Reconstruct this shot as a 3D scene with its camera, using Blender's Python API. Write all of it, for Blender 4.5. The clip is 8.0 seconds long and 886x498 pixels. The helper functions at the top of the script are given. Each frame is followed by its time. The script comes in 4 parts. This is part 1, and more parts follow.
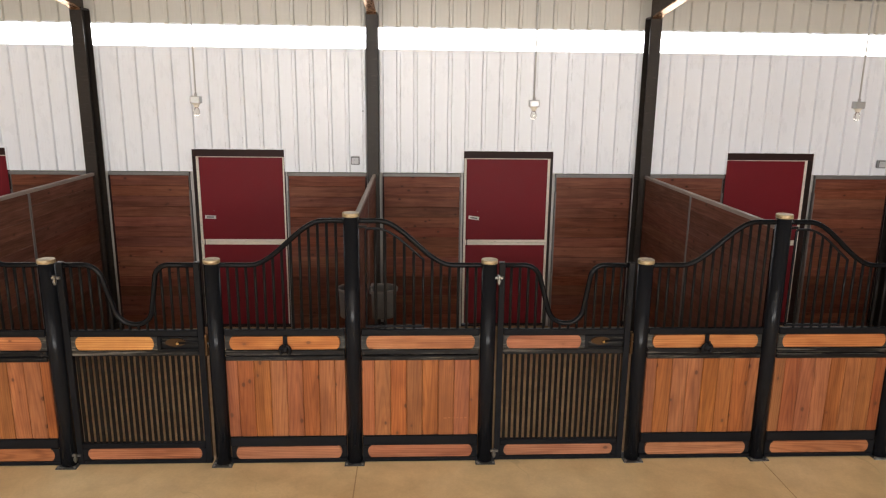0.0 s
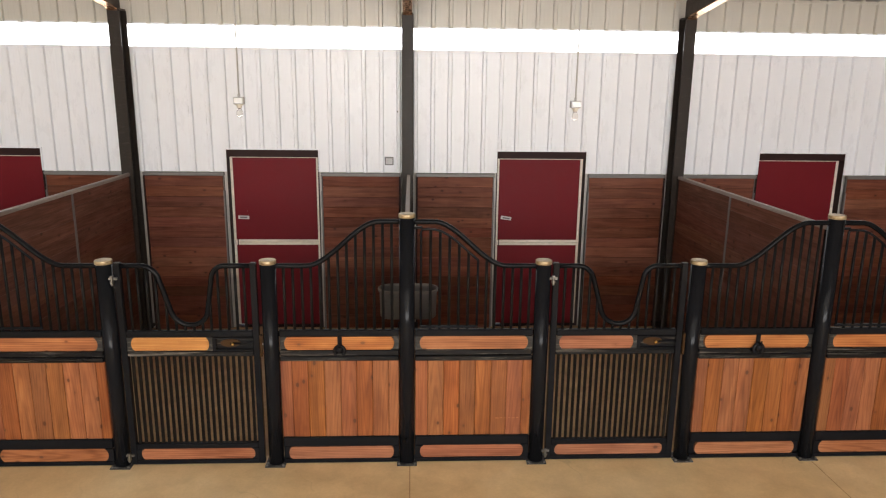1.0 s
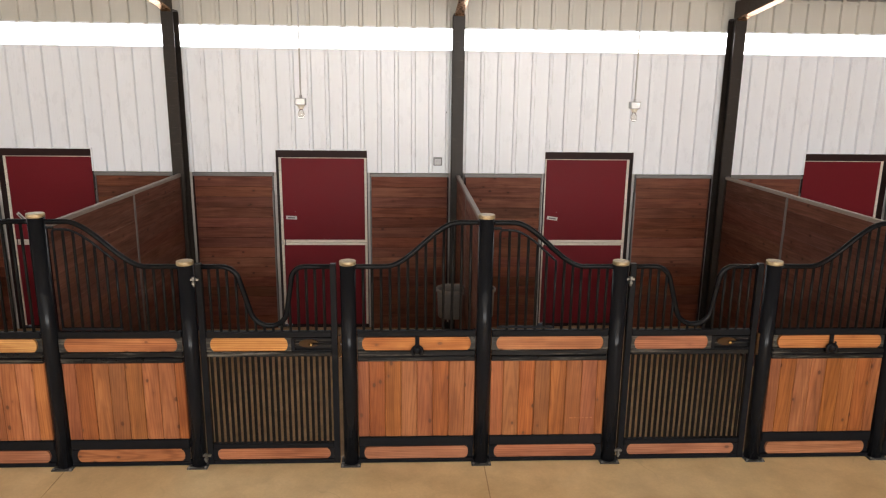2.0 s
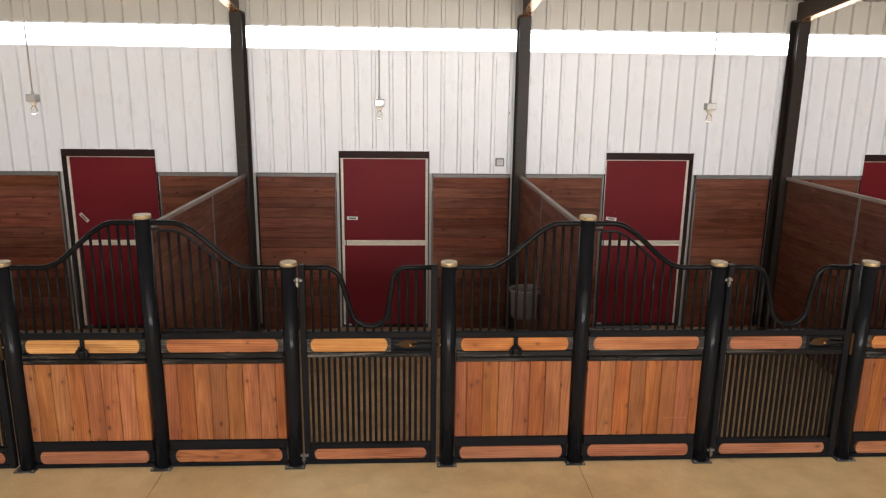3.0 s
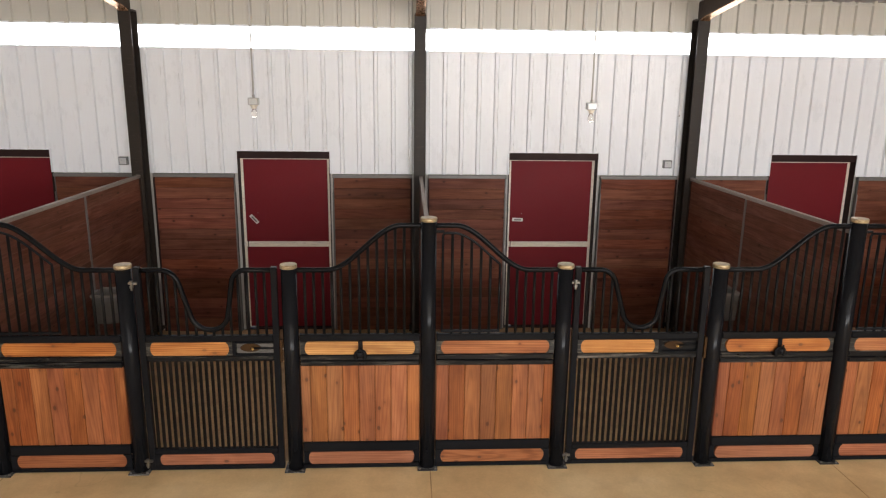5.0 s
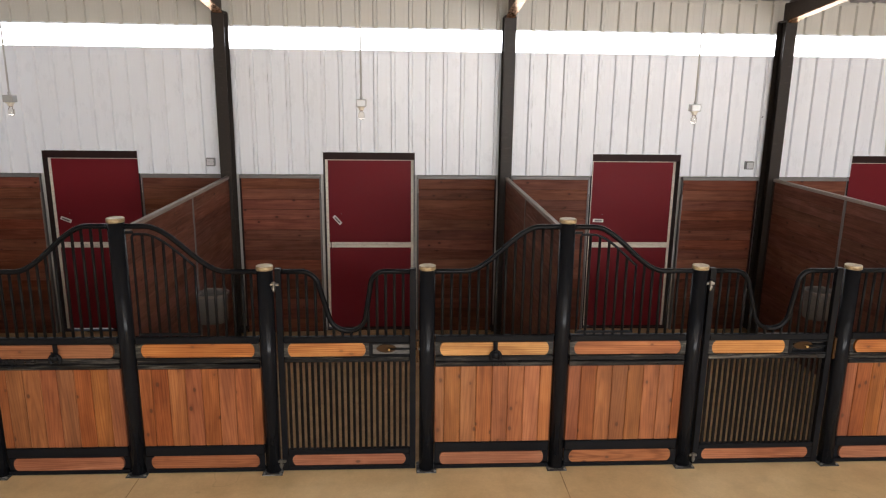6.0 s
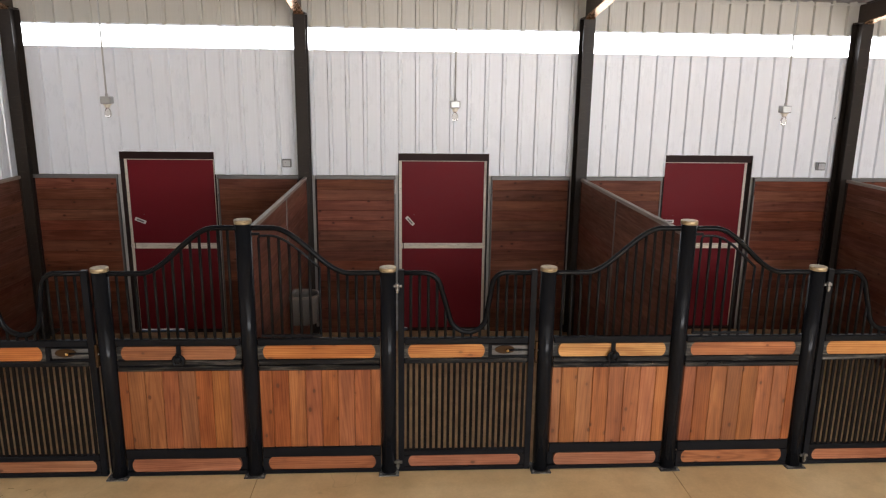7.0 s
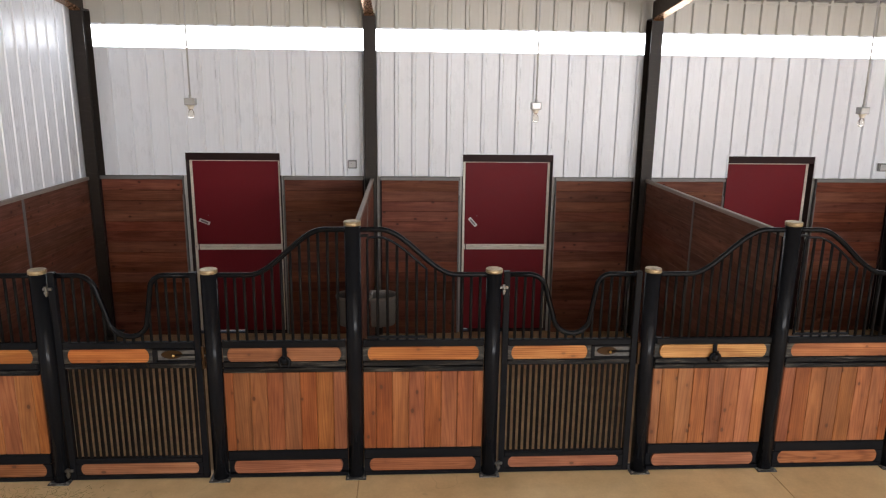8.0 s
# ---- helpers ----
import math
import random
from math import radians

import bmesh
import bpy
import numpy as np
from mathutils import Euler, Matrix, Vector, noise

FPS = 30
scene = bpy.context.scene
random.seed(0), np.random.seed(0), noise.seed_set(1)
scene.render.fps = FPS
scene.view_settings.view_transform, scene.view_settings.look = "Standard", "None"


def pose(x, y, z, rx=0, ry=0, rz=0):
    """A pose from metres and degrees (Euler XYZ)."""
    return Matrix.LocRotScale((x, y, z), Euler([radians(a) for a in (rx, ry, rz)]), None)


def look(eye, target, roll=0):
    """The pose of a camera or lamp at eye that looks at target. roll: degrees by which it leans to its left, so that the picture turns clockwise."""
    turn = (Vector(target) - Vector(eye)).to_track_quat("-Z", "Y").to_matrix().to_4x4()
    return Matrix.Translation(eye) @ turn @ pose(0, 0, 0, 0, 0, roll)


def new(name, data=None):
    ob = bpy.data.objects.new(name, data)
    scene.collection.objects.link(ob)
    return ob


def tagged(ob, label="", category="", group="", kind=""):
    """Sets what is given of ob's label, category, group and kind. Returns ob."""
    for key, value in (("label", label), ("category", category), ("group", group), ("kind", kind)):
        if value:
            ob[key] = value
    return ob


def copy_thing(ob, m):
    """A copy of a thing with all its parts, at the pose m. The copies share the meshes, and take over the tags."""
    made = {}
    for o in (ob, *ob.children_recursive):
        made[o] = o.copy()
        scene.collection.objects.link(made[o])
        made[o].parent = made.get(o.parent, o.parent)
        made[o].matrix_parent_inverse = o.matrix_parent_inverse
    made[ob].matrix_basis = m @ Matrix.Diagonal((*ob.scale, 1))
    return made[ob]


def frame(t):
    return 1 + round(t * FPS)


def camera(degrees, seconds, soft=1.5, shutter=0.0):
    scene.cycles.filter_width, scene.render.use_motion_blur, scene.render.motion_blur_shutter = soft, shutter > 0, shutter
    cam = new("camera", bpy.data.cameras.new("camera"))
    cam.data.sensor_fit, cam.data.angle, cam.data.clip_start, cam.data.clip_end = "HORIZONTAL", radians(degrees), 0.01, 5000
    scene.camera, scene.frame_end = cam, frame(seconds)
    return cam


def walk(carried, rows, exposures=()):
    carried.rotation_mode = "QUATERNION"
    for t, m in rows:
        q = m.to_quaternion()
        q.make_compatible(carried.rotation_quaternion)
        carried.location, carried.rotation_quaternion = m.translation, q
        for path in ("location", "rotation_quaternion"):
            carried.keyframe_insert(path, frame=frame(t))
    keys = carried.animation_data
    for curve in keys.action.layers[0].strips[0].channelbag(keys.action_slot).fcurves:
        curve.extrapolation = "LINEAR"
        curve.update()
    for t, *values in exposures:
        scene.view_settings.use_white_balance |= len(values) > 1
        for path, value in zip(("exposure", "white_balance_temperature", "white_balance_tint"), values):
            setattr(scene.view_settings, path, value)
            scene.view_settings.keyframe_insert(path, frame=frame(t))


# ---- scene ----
# ---------------------------------------------------------------- camera
cam = camera(65.06, 8.0, soft=1.2)
ROWS = [
    (0.0, 1.830, 0.357, 3.258, -2.42, -12.93, -0.64),
    (0.5, 1.623, 0.356, 3.265, -2.46, -12.96, -0.64),
    (1.0, 1.360, 0.357, 3.270, -2.50, -12.99, -0.64),
    (1.5, 1.048, 0.359, 3.276, -2.54, -13.02, -0.64),
    (3.0, -0.170, 0.374, 3.290, -2.66, -13.08, -0.65),
    (3.5, -0.676, 0.382, 3.294, -2.71, -13.09, -0.66),
    (4.0, -1.257, 0.391, 3.298, -2.75, -13.10, -0.66),
    (4.5, -1.890, 0.401, 3.301, -2.80, -13.11, -0.67),
    (5.0, -2.515, 0.413, 3.304, -2.84, -13.11, -0.67),
    (6.5, -4.203, 0.458, 3.310, -3.00, -13.10, -0.68),
    (7.0, -4.699, 0.476, 3.312, -3.05, -13.10, -0.68),
    (7.5, -5.179, 0.495, 3.313, -3.10, -13.08, -0.69),
    (8.0, -5.586, 0.516, 3.313, -3.16, -13.07, -0.69),
]
EXPOSURES = [(0.0, 0.12, 6500, 10), (4.5, 0.09, 6430, 10), (8.0, 0.03, 6180, 11)]
walk(cam, [(t, pose(x, y, z, 90 + pitch, roll, yaw)) for t, x, y, z, yaw, pitch, roll in ROWS], EXPOSURES)

# ---------------------------------------------------------------- plan (metres)
W = 3.66                # stall width
X0 = -6.0               # a stall divider; the others lie W apart
FIRST, LAST = -1, 5     # dividers from the end wall on
YF, YB = 6.029, 9.864  # fence line, inner face of the long wall
XL, XR = X0 + FIRST * W, X0 + LAST * W
Y_BACK = -10.0        # the opposite long wall
Z_TRIM = 2.147          # foot of the metal cladding
Z_BAND0, Z_BAND1 = 3.764, 4.040
Z_EAVE, SLOPE = 4.435, 0.083
DOOR_L, DOOR_R, DOOR_H = 1.208, 2.436, 2.445
Y_BED = YF + 0.133      # front edge of the bedding
Y_LAMP = 8.10
Y_MID = 8.0   # middle uprights of the dividers
P_LOW = 1.16            # gate post from the divider post
H_TALL, H_LOW = 2.263, 1.867
Z_HEAD = 4.176          # column heads, foot of the roof beams


def div_x(k):
    return X0 + k * W


# ---------------------------------------------------------------- world and light
world = bpy.data.worlds.new("sky")
scene.world = world
world.use_nodes = True
wn = world.node_tree
sky = wn.nodes.new("ShaderNodeTexSky")
sky.sky_type = "NISHITA"
sky.sun_disc = False
sky.sun_elevation = radians(48)
sky.sun_rotation = radians(-60)
bg = wn.nodes["Background"]
bg.inputs["Strength"].default_value = 0.12
wn.links.new(sky.outputs["Color"], bg.inputs["Color"])

sun_data = bpy.data.lights.new("sun", "SUN")
sun_data.energy, sun_data.angle, sun_data.color = 3.0, radians(0.6), (1.0, 0.95, 0.88)
sun = new("sun", sun_data)
sun.matrix_world = look((20, 25, 40), (0, 0, 0))

BAND_NEAR = 8.5     # glow of the daylit translucent band over the stalls
ROOF_FILL = 2.1     # glow of the unseen fill panel added under the roof
FAR_FILL = 17.8     # glow of the unseen fill band added in the opposite wall


# ---------------------------------------------------------------- materials
def material(name):
    m = bpy.data.materials.new(name)
    m.use_nodes = True
    nt = m.node_tree
    return m, nt, nt.nodes["Principled BSDF"]


def node(nt, kind, **values):
    n = nt.nodes.new("ShaderNode" + kind)
    for key, v in values.items():
        n.inputs[key.replace("_", " ")].default_value = v
    return n


def ramp(nt, source, stops):
    r = nt.nodes.new("ShaderNodeValToRGB")
    el = r.color_ramp.elements
    while len(el) < len(stops):
        el.new(0.5)
    for e, (p, c) in zip(el, stops):
        e.position = p
        e.color = (*c, 1) if len(c) == 3 else c
    nt.links.new(source, r.inputs["Fac"])
    return r.outputs["Color"]


def mix(nt, fac, a, b, blend="MIX"):
    n = nt.nodes.new("ShaderNodeMix")
    n.data_type, n.blend_type = "RGBA", blend
    for sock, v in ((n.inputs[0], fac), (n.inputs[6], a), (n.inputs[7], b)):
        if isinstance(v, bpy.types.NodeSocket):
            nt.links.new(v, sock)
        elif isinstance(v, (int, float)):
            sock.default_value = v
        else:
            sock.default_value = (*v, 1)
    return n.outputs[2]


def bump(nt, height, strength, distance, bsdf):
    b = node(nt, "Bump", Strength=strength, Distance=distance)
    nt.links.new(height, b.inputs["Height"])
    nt.links.new(b.outputs["Normal"], bsdf.inputs["Normal"])


def object_coords(nt, scale, shuffle=0.0):
    """Object coordinates, stretched, and shifted from piece to piece."""
    tc = nt.nodes.new("ShaderNodeTexCoord")
    mp = nt.nodes.new("ShaderNodeMapping")
    mp.inputs["Scale"].default_value = scale
    nt.links.new(tc.outputs["Object"], mp.inputs["Vector"])
    rnd = nt.nodes.new("ShaderNodeObjectInfo").outputs["Random"]
    if shuffle:
        mul = nt.nodes.new("ShaderNodeVectorMath")
        mul.operation = "SCALE"
        mul.inputs[0].default_value = (7.3, 3.1, 11.7)
        sc = nt.nodes.new("ShaderNodeMath")
        sc.operation = "MULTIPLY"
        sc.inputs[1].default_value = shuffle
        nt.links.new(rnd, sc.inputs[0])
        nt.links.new(sc.outputs[0], mul.inputs["Scale"])
        nt.links.new(mul.outputs[0], mp.inputs["Location"])
    return mp.outputs["Vector"], rnd


def scattered(nt, scale, reach):
    """Object coordinates, stretched, each piece shifted at random by up to `reach` along each axis."""
    tc = nt.nodes.new("ShaderNodeTexCoord")
    white = nt.nodes.new("ShaderNodeTexWhiteNoise")
    white.noise_dimensions = "1D"
    nt.links.new(nt.nodes.new("ShaderNodeObjectInfo").outputs["Random"], white.inputs["W"])
    mul = nt.nodes.new("ShaderNodeVectorMath")
    mul.operation = "MULTIPLY_ADD"
    mul.inputs[1].default_value = [2 * r for r in reach]
    mul.inputs[2].default_value = [-r for r in reach]
    nt.links.new(white.outputs["Color"], mul.inputs[0])
    mp = nt.nodes.new("ShaderNodeMapping")
    mp.inputs["Scale"].default_value = scale
    nt.links.new(tc.outputs["Object"], mp.inputs["Vector"])
    nt.links.new(mul.outputs[0], mp.inputs["Location"])
    return mp.outputs["Vector"], white.outputs["Color"]


def wood(name, dark, mid, light, axis, rough=0.5, knots=1.0, spread=0.35, grime=0.0, ring=0.45, spec=0.3):
    """Stained flat-sawn softwood; the grain runs along the axis (0 x, 1 y, 2 z)."""
    m, nt, b = material(name)
    # fine streaks
    s = [22.0, 22.0, 22.0]
    s[axis] = 0.9
    v, rnd = object_coords(nt, s, 9.0)
    fine = node(nt, "TexNoise", Scale=3.0, Detail=5.0, Roughness=0.6)
    nt.links.new(v, fine.inputs["Vector"])
    base = ramp(nt, fine.outputs["Fac"], [(0.22, dark), (0.5, mid), (0.80, light)])
    # soft blotches along the grain
    s1 = [13.0, 13.0, 13.0]
    s1[axis] = 1.3
    v1, _ = object_coords(nt, s1, 6.0)
    blot = node(nt, "TexNoise", Scale=1.0, Detail=3.0, Roughness=0.5, Distortion=0.8)
    nt.links.new(v1, blot.inputs["Vector"])
    base = mix(nt, 0.75, base, ramp(nt, blot.outputs["Fac"], [(0.32, (0.62, 0.51, 0.42)), (0.47, (0.94, 0.93, 0.92)), (0.56, (1.04, 1.05, 1.05)), (0.66, (1.30, 1.38, 1.44))]), "MULTIPLY")
    # cathedral grain
    s2, reach = [9.0, 9.0, 9.0], [1.1, 1.1, 1.1]
    s2[axis], reach[axis] = 0.42, 0.9
    depth = 0 if axis == 1 else 1
    s2[depth], reach[depth] = 0.5, 0.0
    v2, tone = scattered(nt, s2, reach)
    wave = nt.nodes.new("ShaderNodeTexWave")
    wave.wave_type, wave.rings_direction = "RINGS", "XY"[depth]
    for key, val in (("Scale", 2.1), ("Distortion", 9.0), ("Detail", 3.0), ("Detail Scale", 0.6), ("Detail Roughness", 0.55)):
        wave.inputs[key].default_value = val
    nt.links.new(v2, wave.inputs["Vector"])
    ringc = ramp(nt, wave.outputs["Fac"], [(0.0, (1, 1, 1)), (0.6, (0.98, 0.96, 0.94)), (0.86, (0.74, 0.63, 0.52)), (1.0, (0.56, 0.44, 0.34))])
    col = mix(nt, ring, base, ringc, "MULTIPLY")
    # piece to piece
    hue = nt.nodes.new("ShaderNodeHueSaturation")
    nt.links.new(col, hue.inputs["Color"])
    sep = nt.nodes.new("ShaderNodeSeparateColor")
    nt.links.new(tone, sep.inputs["Color"])
    for sock, source, lo, hi in (("Value", "Red", 1 - spread, 1 + spread), ("Hue", "Green", 0.494, 0.506), ("Saturation", "Blue", 1.05, 0.95)):
        mr = nt.nodes.new("ShaderNodeMapRange")
        mr.inputs["To Min"].default_value, mr.inputs["To Max"].default_value = lo, hi
        nt.links.new(sep.outputs[source], mr.inputs["Value"])
        nt.links.new(mr.outputs[0], hue.inputs[sock])
    col = hue.outputs["Color"]
    # knots, each in a darker halo
    s3 = [8.2, 8.2, 8.2]
    s3[axis], s3[depth] = 5.4, 2.0
    v3, _ = object_coords(nt, s3, 13.0)
    vo = node(nt, "TexVoronoi", Scale=1.0, Randomness=1.0)
    nt.links.new(v3, vo.inputs["Vector"])
    halo = ramp(nt, vo.outputs["Distance"], [(0.06, (0.66, 0.53, 0.43)), (0.30, (1, 1, 1))])
    col = mix(nt, knots * 0.6, col, halo, "MULTIPLY")
    kn = ramp(nt, vo.outputs["Distance"], [(0.085, (knots, knots, knots)), (0.14, (0, 0, 0))])
    col = mix(nt, kn, col, [c * 0.36 for c in dark])
    # broad stains
    v4, _ = object_coords(nt, (2.2, 2.2, 2.2), 3.0)
    st = node(nt, "TexNoise", Scale=1.6, Detail=4.0)
    nt.links.new(v4, st.inputs["Vector"])
    stc = ramp(nt, st.outputs["Fac"], [(0.33, (0.76, 0.66, 0.58)), (0.6, (1, 1, 1))])
    col = mix(nt, 0.55 + grime, col, stc, "MULTIPLY")
    nt.links.new(col, b.inputs["Base Color"])
    rr = ramp(nt, fine.outputs["Fac"], [(0.3, (rough + 0.12,) * 3), (0.7, (rough - 0.05,) * 3)])
    nt.links.new(rr, b.inputs["Roughness"])
    b.inputs["Specular IOR Level"].default_value = spec
    bump(nt, fine.outputs["Fac"], 0.2, 0.002, b)
    return m


def painted(name, colour, rough, worn=None, amount=0.0, metal=0.0, scale=6.0, var=0.12, spec=0.5, stretch=(1, 1, 1), bumpy=0.05, drag=1.0):
    """Paint or plain metal with uneven tone and, if given, scuffs down to another colour."""
    m, nt, b = material(name)
    v, rnd = object_coords(nt, stretch, 6.0)
    big = node(nt, "TexNoise", Scale=scale * 0.3, Detail=3.0)
    small = node(nt, "TexNoise", Scale=scale * 5, Detail=5.0, Roughness=0.7)
    for n in (big, small):
        nt.links.new(v, n.inputs["Vector"])
    lo = [c * (1 - var) for c in colour]
    hi = [min(1, c * (1 + var)) for c in colour]
    col = mix(nt, 0.35, ramp(nt, big.outputs["Fac"], [(0.3, lo), (0.7, hi)]), ramp(nt, small.outputs["Fac"], [(0.3, lo), (0.7, hi)]))
    rough_c = ramp(nt, small.outputs["Fac"], [(0.3, (rough * 0.8,) * 3), (0.75, (min(1, rough * 1.35),) * 3)])
    if worn:
        v2, _ = object_coords(nt, (0.9 * drag, 3.0, 6.0), 8.0)
        sc = node(nt, "TexNoise", Scale=scale * 1.5, Detail=7.0, Roughness=0.75, Distortion=0.4 * drag)
        nt.links.new(v2, sc.inputs["Vector"])
        w0 = 0.72 - amount * 0.3
        k = ramp(nt, sc.outputs["Fac"], [(w0 - 0.03, (0, 0, 0)), (w0 + 0.13, (1, 1, 1))])
        col = mix(nt, k, col, worn)
    nt.links.new(col, b.inputs["Base Color"])
    nt.links.new(rough_c, b.inputs["Roughness"])
    b.inputs["Metallic"].default_value = metal
    b.inputs["Specular IOR Level"].default_value = spec
    if bumpy:
        bump(nt, small.outputs["Fac"], bumpy, 0.002, b)
    return m


M_BLACK = painted("black_enamel", (0.0078, 0.0082, 0.0098), 0.12, var=0.2, spec=0.075, bumpy=0.0)
M_TUBE = painted("black_enamel_tube", (0.0052, 0.0054, 0.0064), 0.12, var=0.2, spec=0.085, bumpy=0.0)
M_BAR = painted("black_enamel_bar", (0.0085, 0.0076, 0.0074), 0.4, var=0.2, spec=0.06, bumpy=0.0)
M_SLAT = painted("dark_bronze_slat", (0.0092, 0.0072, 0.0060), 0.45, var=0.2, spec=0.04, bumpy=0.0)
M_BLACK_WORN = painted("black_enamel_scuffed", (0.006, 0.0064, 0.0078), 0.18, (0.125, 0.115, 0.10), 0.53, spec=0.22, bumpy=0.0, scale=4, drag=0.3)
M_DUSTY = painted("dusty_black_steel", (0.012, 0.012, 0.012), 0.4, (0.12, 0.112, 0.092), 0.62, spec=0.3, bumpy=0.0, scale=4)
M_BRASS = painted("brass", (0.40, 0.315, 0.19), 0.42, (0.17, 0.115, 0.06), 0.75, metal=0.55, scale=9)
M_KNOB = painted("polished_brass", (0.85, 0.62, 0.28), 0.22, metal=1.0)
M_BRONZE = painted("tarnished_brass", (0.040, 0.0175, 0.0035), 0.6, (0.022, 0.010, 0.003), 0.6, spec=0.15)
M_CHROME = painted("chrome", (0.24, 0.24, 0.236), 0.34, (0.10, 0.095, 0.09), 0.5, metal=1.0)
M_GALV = painted("galvanised_steel", (0.165, 0.158, 0.152), 0.5, (0.11, 0.10, 0.095), 0.5, metal=0.3, scale=9)
M_CAPRAIL = painted("pale_divider_cap_steel", (0.26, 0.215, 0.185), 0.6, (0.17, 0.135, 0.11), 0.5, scale=9)
M_BOXMETAL = painted("bright_zinc_box", (0.38, 0.38, 0.375), 0.36, (0.25, 0.25, 0.24), 0.4, metal=0.6)
M_SLAM = painted("bright_slam_latch", (0.62, 0.60, 0.58), 0.4, (0.35, 0.32, 0.29), 0.4, metal=0.3)
M_COLUMN = painted("dark_brown_steel_paint", (0.0255, 0.0195, 0.0155), 0.42, (0.060, 0.046, 0.036), 0.42, spec=0.2)
M_RAFTER = painted("brown_primer_steel_paint", (0.023, 0.0145, 0.0105), 0.42, (0.055, 0.036, 0.025), 0.4, spec=0.25)
M_RAFTER.node_tree.nodes["Principled BSDF"].inputs["Specular Tint"].default_value = (1.0, 0.72, 0.5, 1)
# tan base and paler flecks carry the reflected light on the brown underside
M_FLANGE = painted("tan_sheen_beam_flange", (0.20, 0.105, 0.055), 0.26, (0.46, 0.30, 0.19), 0.5, metal=0.45, spec=0.35)
M_FLANGE.node_tree.nodes["Principled BSDF"].inputs["Specular Tint"].default_value = (1.0, 0.66, 0.4, 1)
M_PLATE = painted("scraped_base_plate", (0.02, 0.02, 0.02), 0.4, (0.35, 0.35, 0.34), 0.6, spec=0.4)
M_WHITE = painted("white_steel_cladding", (0.79, 0.805, 0.842), 0.29, var=0.018, scale=1.6, stretch=(1, 1, 0.4), spec=0.4, bumpy=0.0)
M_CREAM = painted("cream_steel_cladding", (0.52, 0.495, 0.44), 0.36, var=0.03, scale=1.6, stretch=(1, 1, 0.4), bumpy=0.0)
M_CEIL = painted("white_roof_deck", (0.36, 0.35, 0.345), 0.42, var=0.08, scale=2.5, stretch=(1, 0.2, 1), bumpy=0.02)
M_RED = painted("dark_red_door_paint", (0.148, 0.0098, 0.0152), 0.5, var=0.10, scale=1.6, bumpy=0.04, spec=0.14)
M_TRIM = painted("cream_aluminium_trim", (0.72, 0.66, 0.56), 0.42, (0.3, 0.27, 0.22), 0.5, scale=9)
M_DARK_TRIM = painted("dark_brown_frame_paint", (0.026, 0.012, 0.011), 0.5, spec=0.12)
M_GREY_PLASTIC = painted("grey_plastic", (0.27, 0.275, 0.275), 0.5)
M_LID = painted("pale_grey_lid", (0.50, 0.50, 0.51), 0.5)
M_LATCH = painted("scuffed_grey_latch_plate", (0.115, 0.108, 0.10), 0.45, (0.022, 0.020, 0.018), 0.75)
M_BUCKET = painted("grey_bucket_plastic", (0.145, 0.136, 0.127), 0.55, (0.085, 0.072, 0.06), 0.5, scale=8)
M_CONDUIT = painted("pale_conduit", (0.50, 0.49, 0.47), 0.4, (0.34, 0.33, 0.31), 0.4, metal=0.3)
M_RIM = painted("pale_bucket_rim", (0.19, 0.165, 0.145), 0.55, (0.15, 0.12, 0.10), 0.5, scale=8)
M_JOINT = painted("brown_joint_dirt", (0.40, 0.26, 0.14), 0.9, var=0.35, scale=14)
M_CORE = painted("wall_core", (0.55, 0.53, 0.50), 0.8)
M_FAR = painted("white_far_wall", (0.74, 0.72, 0.70), 0.6, var=0.05)
M_FAR_DARK = painted("brown_far_wall", (0.17, 0.085, 0.05), 0.6, var=0.1)
M_STRAW = painted("straw", (0.30, 0.22, 0.10), 0.8, var=0.3)
M_GROUND = painted("gravel_yard", (0.36, 0.32, 0.26), 0.9, var=0.25, scale=3)
M_FRONT = wood("stained_fir_boards", (0.198, 0.0615, 0.0185), (0.236, 0.0795, 0.0255), (0.282, 0.104, 0.036), 2, 0.48, 0.9, 0.13, 0.1, 0.5)
M_FRONT_PALE = wood("pale_fir_boards", (0.225, 0.0745, 0.0235), (0.275, 0.1005, 0.033), (0.325, 0.130, 0.046), 2, 0.48, 0.9, 0.12, 0.05, 0.45)
M_PLANK = wood("stained_fir_rail_plank", (0.33, 0.119, 0.038), (0.40, 0.16, 0.053), (0.47, 0.205, 0.073), 0, 0.5, 0.85, 0.16, 0.0, 0.85)
M_PLANK_RED = wood("red_brown_rail_plank", (0.235, 0.078, 0.030), (0.29, 0.105, 0.041), (0.35, 0.14, 0.056), 0, 0.5, 0.85, 0.1, 0.0, 0.8)
M_PINE = wood("pale_pine_plank", (0.40, 0.18, 0.056), (0.48, 0.235, 0.08), (0.55, 0.29, 0.105), 0, 0.5, 0.6, 0.06, 0.0, 0.9)
M_ROSE = wood("pinkish_fir_plank", (0.215, 0.079, 0.036), (0.265, 0.104, 0.048), (0.315, 0.134, 0.064), 0, 0.55, 0.85, 0.1, 0.0, 0.7)
LINING = ((0.126, 0.0390, 0.0215), (0.162, 0.0525, 0.0282), (0.206, 0.0715, 0.0392))
M_LINING = wood("red_brown_lining_boards", *LINING, 0, 0.52, 0.8, 0.26, 0.05, 0.3, 0.2)
# lowest boards: the lining colours times 0.86, with stronger blotches
M_LINING_LOW = wood("darker_lower_lining_boards", *[[c * 0.86 for c in q] for q in LINING], 0, 0.6, 0.8, 0.2, 0.2, 0.3, 0.15)
